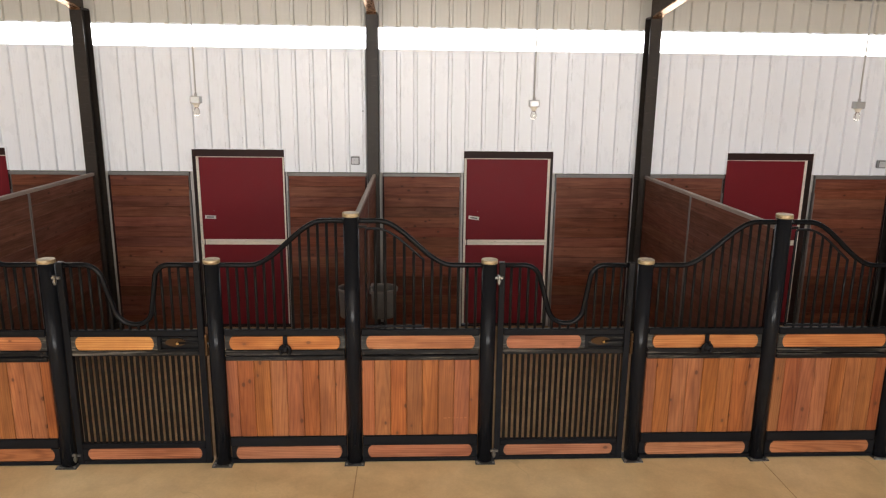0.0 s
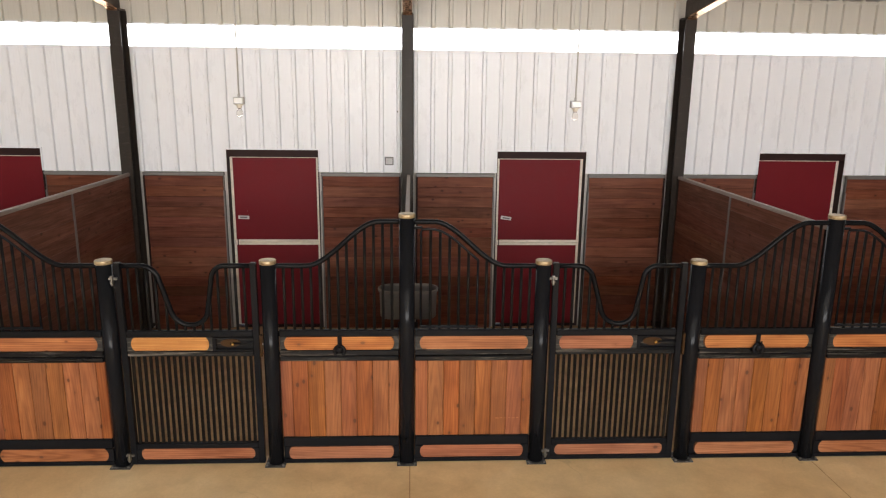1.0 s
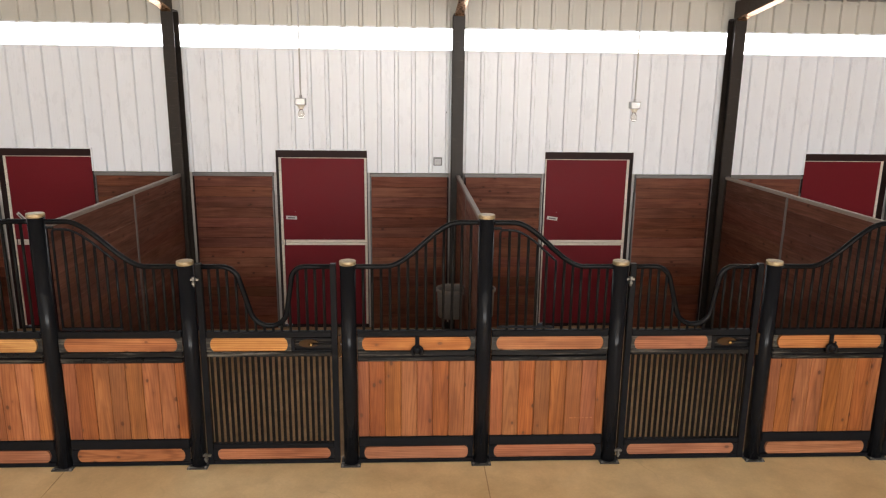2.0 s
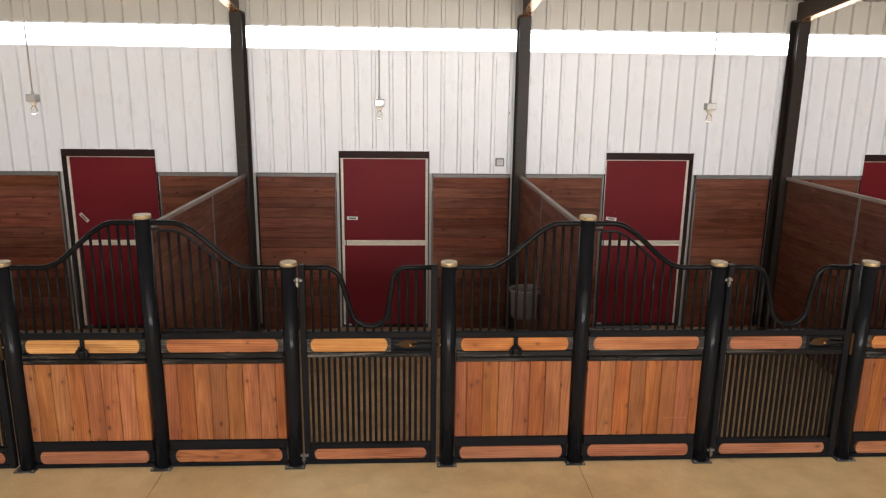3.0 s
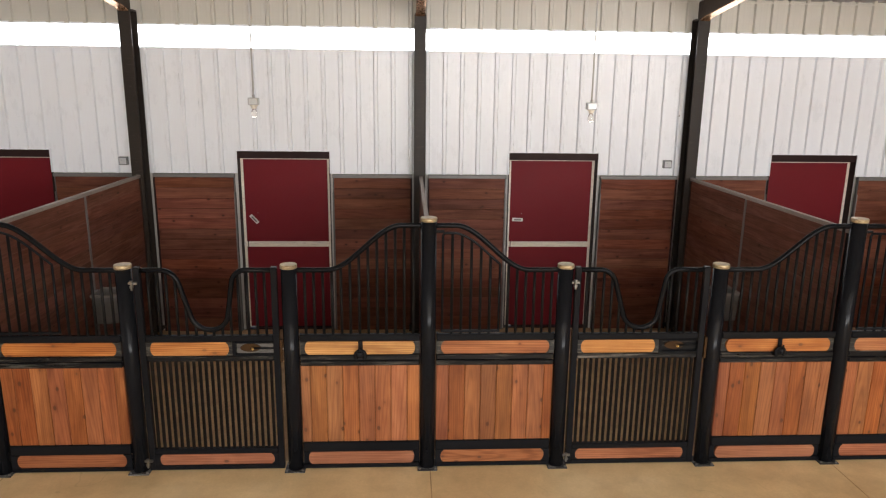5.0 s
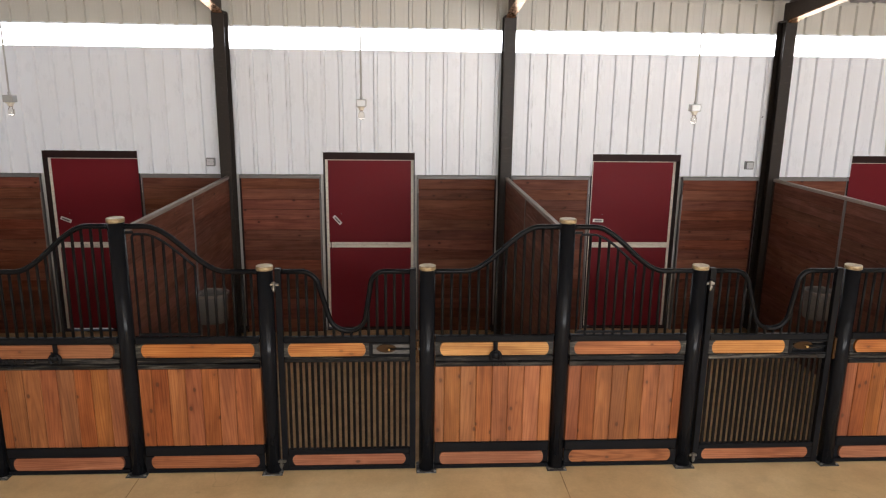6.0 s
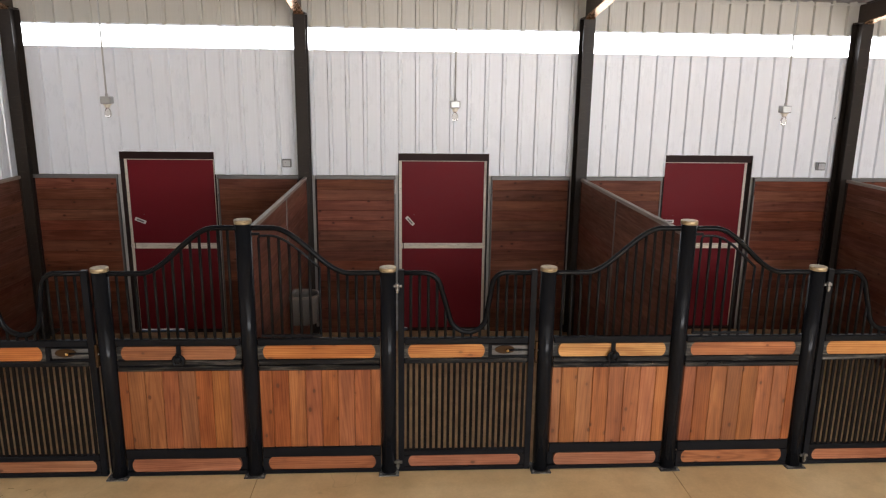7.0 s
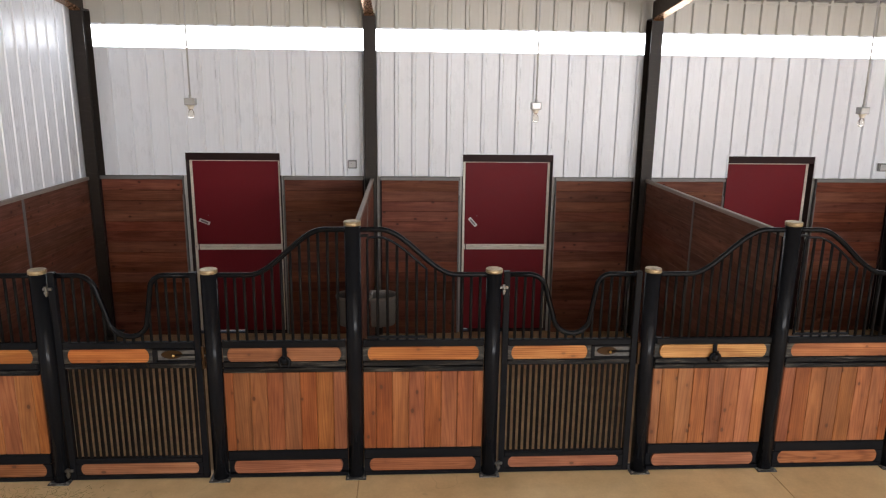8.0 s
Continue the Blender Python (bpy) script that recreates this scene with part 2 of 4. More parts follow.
M_LINING_Y = wood("red_brown_divider_boards", (0.112, 0.0425, 0.0275), (0.143, 0.0565, 0.0360), (0.182, 0.0760, 0.0490), 1, 0.5, 0.7, 0.14, 0.25, 0.22, 0.2)


def concrete():
    m, nt, b = material("tan_sealed_concrete")
    tc = nt.nodes.new("ShaderNodeTexCoord")
    big = node(nt, "TexNoise", Scale=0.7, Detail=5.0, Roughness=0.6, Distortion=0.6)
    fine = node(nt, "TexNoise", Scale=38.0, Detail=6.0, Roughness=0.7)
    mid = node(nt, "TexNoise", Scale=3.5, Detail=6.0, Roughness=0.6, Distortion=0.3)
    for n in (big, fine, mid):
        nt.links.new(tc.outputs["Object"], n.inputs["Vector"])
    c1 = ramp(nt, big.outputs["Fac"], [(0.3, (0.64, 0.46, 0.245)), (0.52, (0.765, 0.572, 0.315)), (0.72, (0.82, 0.647, 0.388))])
    c2 = ramp(nt, mid.outputs["Fac"], [(0.34, (0.85, 0.82, 0.79)), (0.62, (1.0, 1.0, 1.0))])
    c3 = ramp(nt, fine.outputs["Fac"], [(0.25, (0.85, 0.85, 0.85)), (0.7, (1.0, 1.0, 1.0))])
    col = mix(nt, 0.8, mix(nt, 1.0, c1, c2, "MULTIPLY"), c3, "MULTIPLY")
    crack = node(nt, "TexNoise", Scale=0.55, Detail=4.0, Roughness=0.55, Distortion=0.4)
    patch = node(nt, "TexNoise", Scale=0.9, Detail=1.0)
    mp = nt.nodes.new("ShaderNodeMapping")
    mp.inputs["Location"].default_value = (3.7, 9.1, 0)
    nt.links.new(tc.outputs["Object"], mp.inputs["Vector"])
    for n in (crack, patch):
        nt.links.new(mp.outputs["Vector"], n.inputs["Vector"])
    line = ramp(nt, crack.outputs["Fac"], [(0.497, (0, 0, 0)), (0.4995, (1, 1, 1)), (0.5005, (1, 1, 1)), (0.503, (0, 0, 0))])
    where = ramp(nt, patch.outputs["Fac"], [(0.54, (0, 0, 0)), (0.62, (0.22, 0.22, 0.22))])
    col = mix(nt, mix(nt, 1.0, line, where, "MULTIPLY"), col, (0.20, 0.14, 0.08))
    nt.links.new(col, b.inputs["Base Color"])
    nt.links.new(ramp(nt, mid.outputs["Fac"], [(0.3, (0.38,) * 3), (0.7, (0.6,) * 3)]), b.inputs["Roughness"])
    bump(nt, fine.outputs["Fac"], 0.12, 0.003, b)
    return m


def bedding():
    m, nt, b = material("stall_bedding")
    tc = nt.nodes.new("ShaderNodeTexCoord")
    fine = node(nt, "TexNoise", Scale=55.0, Detail=8.0, Roughness=0.8)
    mid = node(nt, "TexNoise", Scale=4.0, Detail=5.0, Distortion=0.5)
    for n in (fine, mid):
        nt.links.new(tc.outputs["Object"], n.inputs["Vector"])
    c1 = ramp(nt, mid.outputs["Fac"], [(0.3, (0.42, 0.285, 0.155)), (0.7, (0.62, 0.43, 0.245))])
    c2 = ramp(nt, fine.outputs["Fac"], [(0.3, (0.5, 0.48, 0.45)), (0.7, (1.15, 1.1, 1.05))])
    nt.links.new(mix(nt, 0.9, c1, c2, "MULTIPLY"), b.inputs["Base Color"])
    b.inputs["Roughness"].default_value = 0.95
    bump(nt, fine.outputs["Fac"], 0.7, 0.012, b)
    return m


def glowing(name, colour, strength):
    m, nt, b = material(name)
    b.inputs["Base Color"].default_value = (0.8, 0.8, 0.8, 1)
    b.inputs["Emission Color"].default_value = (*colour, 1)
    b.inputs["Emission Strength"].default_value = strength
    return m


def glass(name, rough=0.0):
    m, nt, b = material(name)
    b.inputs["Base Color"].default_value = (1, 0.97, 0.92, 1)
    b.inputs["Transmission Weight"].default_value = 0.94
    b.inputs["Roughness"].default_value = rough
    b.inputs["IOR"].default_value = 1.3
    return m


M_CONCRETE = concrete()
M_BEDDING = bedding()
M_BAND = glowing("daylit_translucent_panel", (0.965, 0.98, 1.0), BAND_NEAR)
M_FAR_FILL = glowing("far_fill_glow", (1.0, 0.99, 0.985), FAR_FILL)
M_ROOF_FILL = glowing("roof_fill_glow", (1.0, 0.97, 0.94), ROOF_FILL)
M_BULB = glass("bulb_glass", 0.06)


# ---------------------------------------------------------------- mesh helpers
def mesh_of(bm, mat, smooth=False):
    me = bpy.data.meshes.new("mesh")
    bmesh.ops.recalc_face_normals(bm, faces=bm.faces)
    if smooth:
        for f in bm.faces:
            f.smooth = len(f.verts) == 4
    bm.to_mesh(me)
    bm.free()
    me.materials.append(mat)
    return me


def piece(name, me, parent=None, loc=(0, 0, 0), label="", rot=(0, 0, 0)):
    ob = new(name, me)
    ob.location = loc
    ob.rotation_euler = [radians(a) for a in rot]
    if parent:
        ob.parent = parent
    if label:
        ob["label"] = label
    return ob


def part(name, bm, mat, parent=None, label="", loc=(0, 0, 0), smooth=False):
    return piece(name, mesh_of(bm, mat, smooth), parent, loc, label)


def thing(name, label, category, group="", kind="", loc=(0, 0, 0)):
    ob = new(name)
    ob.empty_display_size = 0.1
    ob.location = loc
    return tagged(ob, label, category, group, kind)


def add_box(bm, x0, x1, y0, y1, z0, z1, bev=0.0):
    vs = [bm.verts.new(c) for c in ((x0, y0, z0), (x1, y0, z0), (x1, y1, z0), (x0, y1, z0), (x0, y0, z1), (x1, y0, z1), (x1, y1, z1), (x0, y1, z1))]
    fs = [bm.faces.new([vs[i] for i in q]) for q in ((3, 2, 1, 0), (4, 5, 6, 7), (0, 1, 5, 4), (1, 2, 6, 5), (2, 3, 7, 6), (3, 0, 4, 7))]
    if bev:
        edges = list({e for f in fs for e in f.edges})
        bmesh.ops.bevel(bm, geom=edges, offset=bev, segments=1, affect="EDGES")


def box(x0, x1, y0, y1, z0, z1, bev=0.0):
    bm = bmesh.new()
    add_box(bm, x0, x1, y0, y1, z0, z1, bev)
    return bm


def add_lathe(bm, profile, seg=24, centre=(0, 0), close=True):
    """Turns (radius, z) pairs about an upright axis."""
    rings = []
    for r, z in profile:
        rings.append([bm.verts.new((centre[0] + r * math.cos(2 * math.pi * i / seg), centre[1] + r * math.sin(2 * math.pi * i / seg), z)) for i in range(seg)])
    for a, b in zip(rings, rings[1:]):
        for i in range(seg):
            bm.faces.new((a[i], a[(i + 1) % seg], b[(i + 1) % seg], b[i]))
    if close:
        bm.faces.new(rings[0][::-1])
        bm.faces.new(rings[-1])


def lathe(profile, seg=24, close=True):
    bm = bmesh.new()
    add_lathe(bm, profile, seg, (0, 0), close)
    return bm


def add_tube(bm, path, r, seg=10):
    """A round tube along a list of points."""
    pts = [Vector(q) for q in path]
    rings = []
    side = None
    for i, q in enumerate(pts):
        d = (pts[min(i + 1, len(pts) - 1)] - pts[max(i - 1, 0)]).normalized()
        ref = Vector((0, 1, 0)) if abs(d.y) < 0.9 else Vector((1, 0, 0))
        a = d.cross(ref).normalized()
        b = d.cross(a).normalized()
        rings.append([bm.verts.new(q + r * (math.cos(2 * math.pi * j / seg) * a + math.sin(2 * math.pi * j / seg) * b)) for j in range(seg)])
    for a, b in zip(rings, rings[1:]):
        for j in range(seg):
            bm.faces.new((a[j], a[(j + 1) % seg], b[(j + 1) % seg], b[j]))
    bm.faces.new(rings[0][::-1])
    bm.faces.new(rings[-1])


def tube(path, r, seg=10):
    bm = bmesh.new()
    add_tube(bm, path, r, seg)
    return bm


def add_slab(bm, outline, y0, y1):
    """An outline in x and z, given thickness in y."""
    a = [bm.verts.new((x, y0, z)) for x, z in outline]
    b = [bm.verts.new((x, y1, z)) for x, z in outline]
    bm.faces.new(a)
    bm.faces.new(b[::-1])
    n = len(a)
    for i in range(n):
        bm.faces.new((a[i], b[i], b[(i + 1) % n], a[(i + 1) % n]))


def smooth_step(u):
    u = min(1.0, max(0.0, u))
    return u * u * (3 - 2 * u)


def end_bow(z0, z1, depth, n=8):
    """Points up a plank's bowed end: (bulge, z)."""
    return [(depth * math.sin(math.pi * i / n) ** 0.6, z0 + (z1 - z0) * i / n) for i in range(n + 1)]


# ---------------------------------------------------------------- ground, floors
part("ground", box(-150, 150, -150, 150, -0.5, -0.12), M_GROUND)
tagged(bpy.data.objects["ground"], "pale gravel yard round the barn", "ground", kind="structure")

floor = thing("floor", "tan sealed concrete aisle floor with saw-cut joints", "floor", kind="structure")
JOINT = 0.010
Y_SAW = 1.6
x_edges = [XL] + [div_x(k) + 0.025 for k in range(FIRST + 1, LAST)] + [XR]
for x0, x1 in zip(x_edges, x_edges[1:]):
    for y0, y1 in ((Y_SAW, YF + 0.129), (-3.0, Y_SAW), (Y_BACK, -3.0)):
        part("slab", box(x0 + JOINT / 2, x1 - JOINT / 2, y0 + JOINT / 2, y1 - JOINT / 2, -0.10, 0.0), M_CONCRETE, floor)
for x in x_edges[1:-1]:
    part("joint_filler", box(x - JOINT / 2, x + JOINT / 2, Y_BACK, YF + 0.129, -0.09, -0.003), M_JOINT, floor, "brown dirt in the saw cut")
for y in (Y_SAW, -3.0):
    for x0, x1 in zip(x_edges, x_edges[1:]):
        part("joint_filler", box(x0 + JOINT / 2, x1 - JOINT / 2, y - JOINT / 2, y + JOINT / 2, -0.09, -0.003), M_JOINT, floor, "brown dirt in the saw cut")
part("sub_base", box(XL - 0.2, XR + 0.2, Y_BACK - 0.2, YB + 0.2, -0.118, -0.104), M_JOINT, floor)

bm = bmesh.new()
nx, ny = 220, 40
vs = [[bm.verts.new((XL + (XR - XL) * i / nx, Y_BED + (YB - Y_BED) * j / ny,
                     -0.03 - 0.04 * (j / ny) + 0.014 * noise.noise((i * 0.12, j * 0.12, 3.0)) + 0.010 * noise.noise((i * 0.6, j * 0.6, 7.0)))) for j in range(ny + 1)] for i in range(nx + 1)]
for i in range(nx):
    for j in range(ny):
        bm.faces.new((vs[i][j], vs[i + 1][j], vs[i + 1][j + 1], vs[i][j + 1]))
tagged(part("stall_bedding", bm, M_BEDDING, smooth=True), "brown trodden dirt and shavings bedding in the stalls", "bedding", kind="stuff")


# ---------------------------------------------------------------- long wall over the stalls
RIB, RIB_PHASE = W / 16, 0.0905


def ribbed(bm, x0, x1, z0, z1, y, into, axis="x", phase=0.0):
    """Steel cladding with upright ribs, seen from the side that `into` points away from."""
    prof = [(x0, 0.0)]
    n0 = math.ceil((x0 - phase) / RIB)
    i = n0
    while phase + i * RIB < x1:
        c = phase + i * RIB
        for dx, h in ((-0.032, 0.0), (-0.019, 0.032), (0.019, 0.032), (0.032, 0.0)) if axis == "x" else ((-0.020, 0.0), (-0.012, 0.014), (0.012, 0.014), (0.020, 0.0)):
            if x0 < c + dx < x1:
                prof.append((c + dx, h))
        for third in (1, 2):
            for dx, h in ((-0.016, 0.0), (-0.006, 0.0009), (0.006, 0.0009), (0.016, 0.0)):
                u = c + RIB * third / 3 + dx
                if x0 < u < x1:
                    prof.append((u, h))
        i += 1
    prof.append((x1, 0.0))
    prof.sort()
    for (a, ha), (b, hb) in zip(prof, prof[1:]):
        if b - a < 1e-5:
            continue
        q = [(a, ha, z0), (b, hb, z0), (b, hb, z1), (a, ha, z1)]
        if axis == "x":
            bm.faces.new([bm.verts.new((u, y - into * h, z)) for u, h, z in q])
        else:
            bm.faces.new([bm.verts.new((y - into * h, u, z)) for u, h, z in q])


wall = thing("wall_north", "white ribbed steel cladding on the long barn wall", "wall", kind="structure")
for k in range(FIRST, LAST):
    X = div_x(k)
    ph = X + RIB_PHASE
    for x0, x1, z0, z1 in ((X, X + DOOR_L, Z_TRIM, Z_BAND0), (X + DOOR_L, X + DOOR_R, DOOR_H, Z_BAND0), (X + DOOR_R, X + W, Z_TRIM, Z_BAND0), (X, X + W, Z_BAND1, Z_EAVE + 0.05)):
        bm = bmesh.new()
        ribbed(bm, x0, x1, z0, z1, YB, 1, "x", ph)
        # sheets above the band get a darker, creamier base than those below
        part("cladding_sheet", bm, M_CREAM if z0 == Z_BAND1 else M_WHITE, wall, "cladding over the daylight band in a darker cream tone" if z0 == Z_BAND1 else "")
    bm = bmesh.new()
    for x0, x1, z0, z1 in ((X, X + DOOR_L, -0.1, Z_BAND0), (X + DOOR_L, X + DOOR_R, DOOR_H, Z_BAND0), (X + DOOR_R, X + W, -0.1, Z_BAND0), (X, X + W, Z_BAND1, Z_EAVE + 0.05)):
        add_box(bm, x0, x1, YB + 0.04, YB + 0.22, z0, z1)
    part("wall_core", bm, M_CORE, wall)
    win = part("window_%d" % (k - FIRST + 1), box(X, X + W, YB + 0.05, YB + 0.06, Z_BAND0, Z_BAND1), M_BAND)
    tagged(win, "translucent white daylight panel band under the eave", "window", kind="structure")
    # flashing over and under the daylight band
    part("flashing", box(X, X + W, YB - 0.012, YB + 0.05, Z_BAND0 - 0.012, Z_BAND0 + 0.004), M_WHITE, wall)
    part("flashing", box(X, X + W, YB - 0.012, YB + 0.05, Z_BAND1 - 0.004, Z_BAND1 + 0.018), M_WHITE, wall)
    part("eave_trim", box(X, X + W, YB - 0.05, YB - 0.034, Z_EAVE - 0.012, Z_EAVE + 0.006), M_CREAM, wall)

# ---------------------------------------------------------------- end walls, far wall, roof
end = thing("wall_west", "white ribbed steel end wall over a wood-lined kick wall", "wall", kind="structure")
bm = bmesh.new()
ribbed(bm, YF - 1.2, YB, Z_TRIM, 6.0, XL + 0.0, -1, "y", YB - 0.13)
part("cladding_sheet", bm, M_WHITE, end)
part("wall_core", box(XL - 0.2, XL - 0.04, Y_BACK - 0.2, YB + 0.2, -0.1, 6.0), M_FAR, end)
# closing wall out of view; brown added so it bounces less light
east = thing("wall_east", "plain unseen end wall, brown to cut bounced light", "wall", kind="structure")
part("wall_panel", box(XR + 0.01, XR + 0.2, Y_BACK - 0.2, YB + 0.2, -0.1, 6.0), M_FAR_DARK, east)
# fill band added out of view; its ends set how far the light reaches
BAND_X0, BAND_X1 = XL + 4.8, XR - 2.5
south = thing("wall_south", "plain white opposite long wall, unseen, round an added light band", "wall", kind="structure")
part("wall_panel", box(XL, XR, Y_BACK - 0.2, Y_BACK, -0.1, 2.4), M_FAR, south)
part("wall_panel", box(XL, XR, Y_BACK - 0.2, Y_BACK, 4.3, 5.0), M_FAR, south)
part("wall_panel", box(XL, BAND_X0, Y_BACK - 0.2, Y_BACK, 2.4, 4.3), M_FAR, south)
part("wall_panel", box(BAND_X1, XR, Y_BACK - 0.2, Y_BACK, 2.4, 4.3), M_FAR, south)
tagged(part("window_south", box(BAND_X0, BAND_X1, Y_BACK - 0.06, Y_BACK - 0.05, 2.4, 4.3), M_FAR_FILL), "added glowing band in the opposite wall, unseen, lights the stall fronts", "window", kind="structure")
# glowing panel added over the aisle, out of view, to light floor and fence
FILL_X0, FILL_X1, FILL_Y0, FILL_Y1 = XL + 3.0, XR - 4.0, -8.4, -0.6
q = [(x, y, Z_EAVE - 0.02 + SLOPE * (YB - abs(y))) for x, y in ((FILL_X0, FILL_Y0), (FILL_X1, FILL_Y0), (FILL_X1, FILL_Y1), (FILL_X0, FILL_Y1))]
bm = bmesh.new()
bm.faces.new([bm.verts.new(c) for c in q])
tagged(part("skylight", bm, M_ROOF_FILL), "added glowing panel under the roof, unseen, lights the aisle", "window", kind="structure")

bm = bmesh.new()
for sgn in (1, -1):
    prof = []
    x = XL
    while x < XR:
        prof += [(x, 0.0), (x + 0.19, 0.0), (x + 0.21, -0.025), (x + 0.255, -0.025), (x + 0.275, 0.0)]
        x += 0.305
    for (a, ha), (b, hb) in zip(prof, prof[1:]):
        q = []
        for u, h, y in ((a, ha, sgn * (YB + 0.1)), (b, hb, sgn * (YB + 0.1)), (b, hb, 0.0), (a, ha, 0.0)):
            q.append(bm.verts.new((u, y, Z_EAVE + 0.03 - h + SLOPE * (YB - abs(y)))))
        bm.faces.new(q)
ceiling = part("ceiling", bm, M_CEIL)
tagged(ceiling, "pale ribbed metal roof deck seen from below", "ceiling", kind="structure")
bm = bmesh.new()
for sgn in (1, -1):
    q = []
    for x, y in ((XL - 0.3, sgn * (YB + 0.4)), (XR + 0.3, sgn * (YB + 0.4)), (XR + 0.3, 0), (XL - 0.3, 0)):
        q.append(bm.verts.new((x, y, Z_EAVE + 0.10 + SLOPE * (YB - abs(y)))))
    bm.faces.new(q)
tagged(part("roof", bm, M_CEIL), "metal roof skin over the barn", "roof", kind="structure")

# ---------------------------------------------------------------- steel frame
FL, DEP = 0.15, 0.245     # flange width, column depth


def column_mesh_parts(col):
    part("flange", box(-FL / 2, FL / 2, -DEP, -DEP + 0.014, -0.06, Z_HEAD + 0.015, 0.003), M_COLUMN, col)
    part("web", box(-0.006, 0.006, -DEP + 0.014, -0.014, -0.06, Z_HEAD + 0.015), M_COLUMN, col)
    part("rear_flange", box(-FL / 2, FL / 2, -0.014 - 0.008, -0.018, -0.06, Z_HEAD + 0.015), M_COLUMN, col)
    bm = bmesh.new()
    add_box(bm, -0.14, 0.14, -DEP - 0.04, -0.03, 0.0, 0.018, 0.003)
    part("base_plate", bm, M_COLUMN, col)


def rafter_mesh_parts(r):
    """Tapered roof beam from the column head towards the ridge, with a curved haunch."""
    low, top, ys = [], [], []
    n = 60
    for i in range(n + 1):
        s = (i / n) ** 1.6
        y = -DEP + 0.02 - s * (YB - 0.3)
        run = -y - DEP
        hz = Z_HEAD + 0.128 * min(run, 2.2) + SLOPE * max(0.0, run - 2.2) + 0.02
        hz -= 0.03 * max(0.0, 1 - (-y - DEP + 0.02) / 0.14) ** 2
        ys.append(y)
        low.append(hz)
        top.append(Z_EAVE - 0.01 + SLOPE * (-y))
    bm = bmesh.new()
    a = [bm.verts.new((-0.006, y, z)) for y, z in zip(ys, low)] + [bm.verts.new((-0.006, y, z)) for y, z in zip(ys[::-1], top[::-1])]
    b = [bm.verts.new((0.006, v.co.y, v.co.z)) for v in a]
    m = 2 * (n + 1)
    for i in range(n):
        j = m - 1 - i
        bm.faces.new((a[i], a[i + 1], a[j - 1], a[j]))
        bm.faces.new((b[j], b[j - 1], b[i + 1], b[i]))
    part("web", bm, M_RAFTER, r)
    for nm, zs, t in (("lower_flange", low, 0.014), ("upper_flange", [z - 0.014 for z in top], 0.014)):
        bm = bmesh.new()
        rows = [[bm.verts.new((x, y, z + dz)) for x, dz in ((-0.058, 0), (0.058, 0), (0.058, t), (-0.058, t))] for y, z in zip(ys, zs)]
        for p, q in zip(rows, rows[1:]):
            for i in range(4):
                bm.faces.new((p[i], p[(i + 1) % 4], q[(i + 1) % 4], q[i]))
        bm.faces.new(rows[0][::-1])
        bm.faces.new(rows[-1])
        part(nm, bm, M_FLANGE if nm == "lower_flange" else M_RAFTER, r, "brown underside, its warm sheen put into the colour" if nm == "lower_flange" else "")
    # end plate over the column head
    part("knee_plate", box(-0.07, 0.07, -DEP + 0.005, -0.022, Z_HEAD + 0.017, Z_HEAD + 0.031, 0.002), M_RAFTER, r)
    bm = box(-0.006, 0.006, -DEP + 0.02, -0.02, Z_HEAD + 0.031, Z_EAVE)
    part("knee_web", bm, M_RAFTER, r)


col0 = thing("steel_column", "dark brown painted steel I-beam column against the wall", "column", "barn columns")
column_mesh_parts(col0)
raf0 = thing("steel_rafter", "dark brown painted steel roof beam on its column", "beam", "roof beams")
rafter_mesh_parts(raf0)
for k in range(FIRST, LAST + 1):
    x = div_x(k) - 0.015
    if k == FIRST:
        x = XL + 0.10
    if k == LAST:
        x = XR - 0.12
    m = Matrix.Translation((x, YB - 0.02, 0))
    if k == FIRST:
        col0.matrix_basis = m
        raf0.matrix_basis = m
    else:
        copy_thing(col0, m)
        copy_thing(raf0, m)

# ---------------------------------------------------------------- wood lining of the long wall
BH = 0.1405    # board height with its joint


def lining(length, column_end):
    """Boards in a galvanised channel frame; the origin is at the middle of its foot, on the wall."""
    t = thing("wall_lining", "red-brown horizontal kick boards in a galvanised steel frame", "kick wall", "wall lining panels")
    holder_y = -0.03
    n = 16
    z_foot = Z_TRIM - 0.052 - n * BH
    me = mesh_of(box(-length / 2 + 0.02, length / 2 - 0.02, -0.018, 0.018, 0, BH - 0.0012, 0.004), M_LINING)
    me_low = mesh_of(box(-length / 2 + 0.02, length / 2 - 0.02, -0.018, 0.018, 0, BH - 0.0012, 0.004), M_LINING_LOW)
    for i in range(n):
        z0 = z_foot + i * BH
        piece("board", me if i > 5 else me_low, t, (0, holder_y + random.uniform(-0.002, 0.002), z0))
    part("top_channel", box(-length / 2, length / 2, -0.062, -0.002, Z_TRIM - 0.050, Z_TRIM - 0.004, 0.003), M_GALV, t)
    for sx in (-1, 1):
        x0, x1 = sorted((sx * length / 2, sx * (length / 2 - 0.02)))
        part("side_channel", box(x0, x1, -0.062, -0.002, -0.10, Z_TRIM - 0.25 if sx != column_end else Z_TRIM - 0.052, 0.003), M_DARK_TRIM if sx == column_end else M_GALV, t)
        if sx != column_end:
            part("side_channel", box(x0 + 0.005, x1 - 0.005, -0.046, -0.002, Z_TRIM - 0.25, Z_TRIM - 0.052, 0.003), M_GALV, t)
    return t


GAP_COL = 0.10
len_side = DOOR_L - GAP_COL - 0.035
LINING_BASE = {-1: lining(len_side, -1), 1: lining(len_side, 1)}
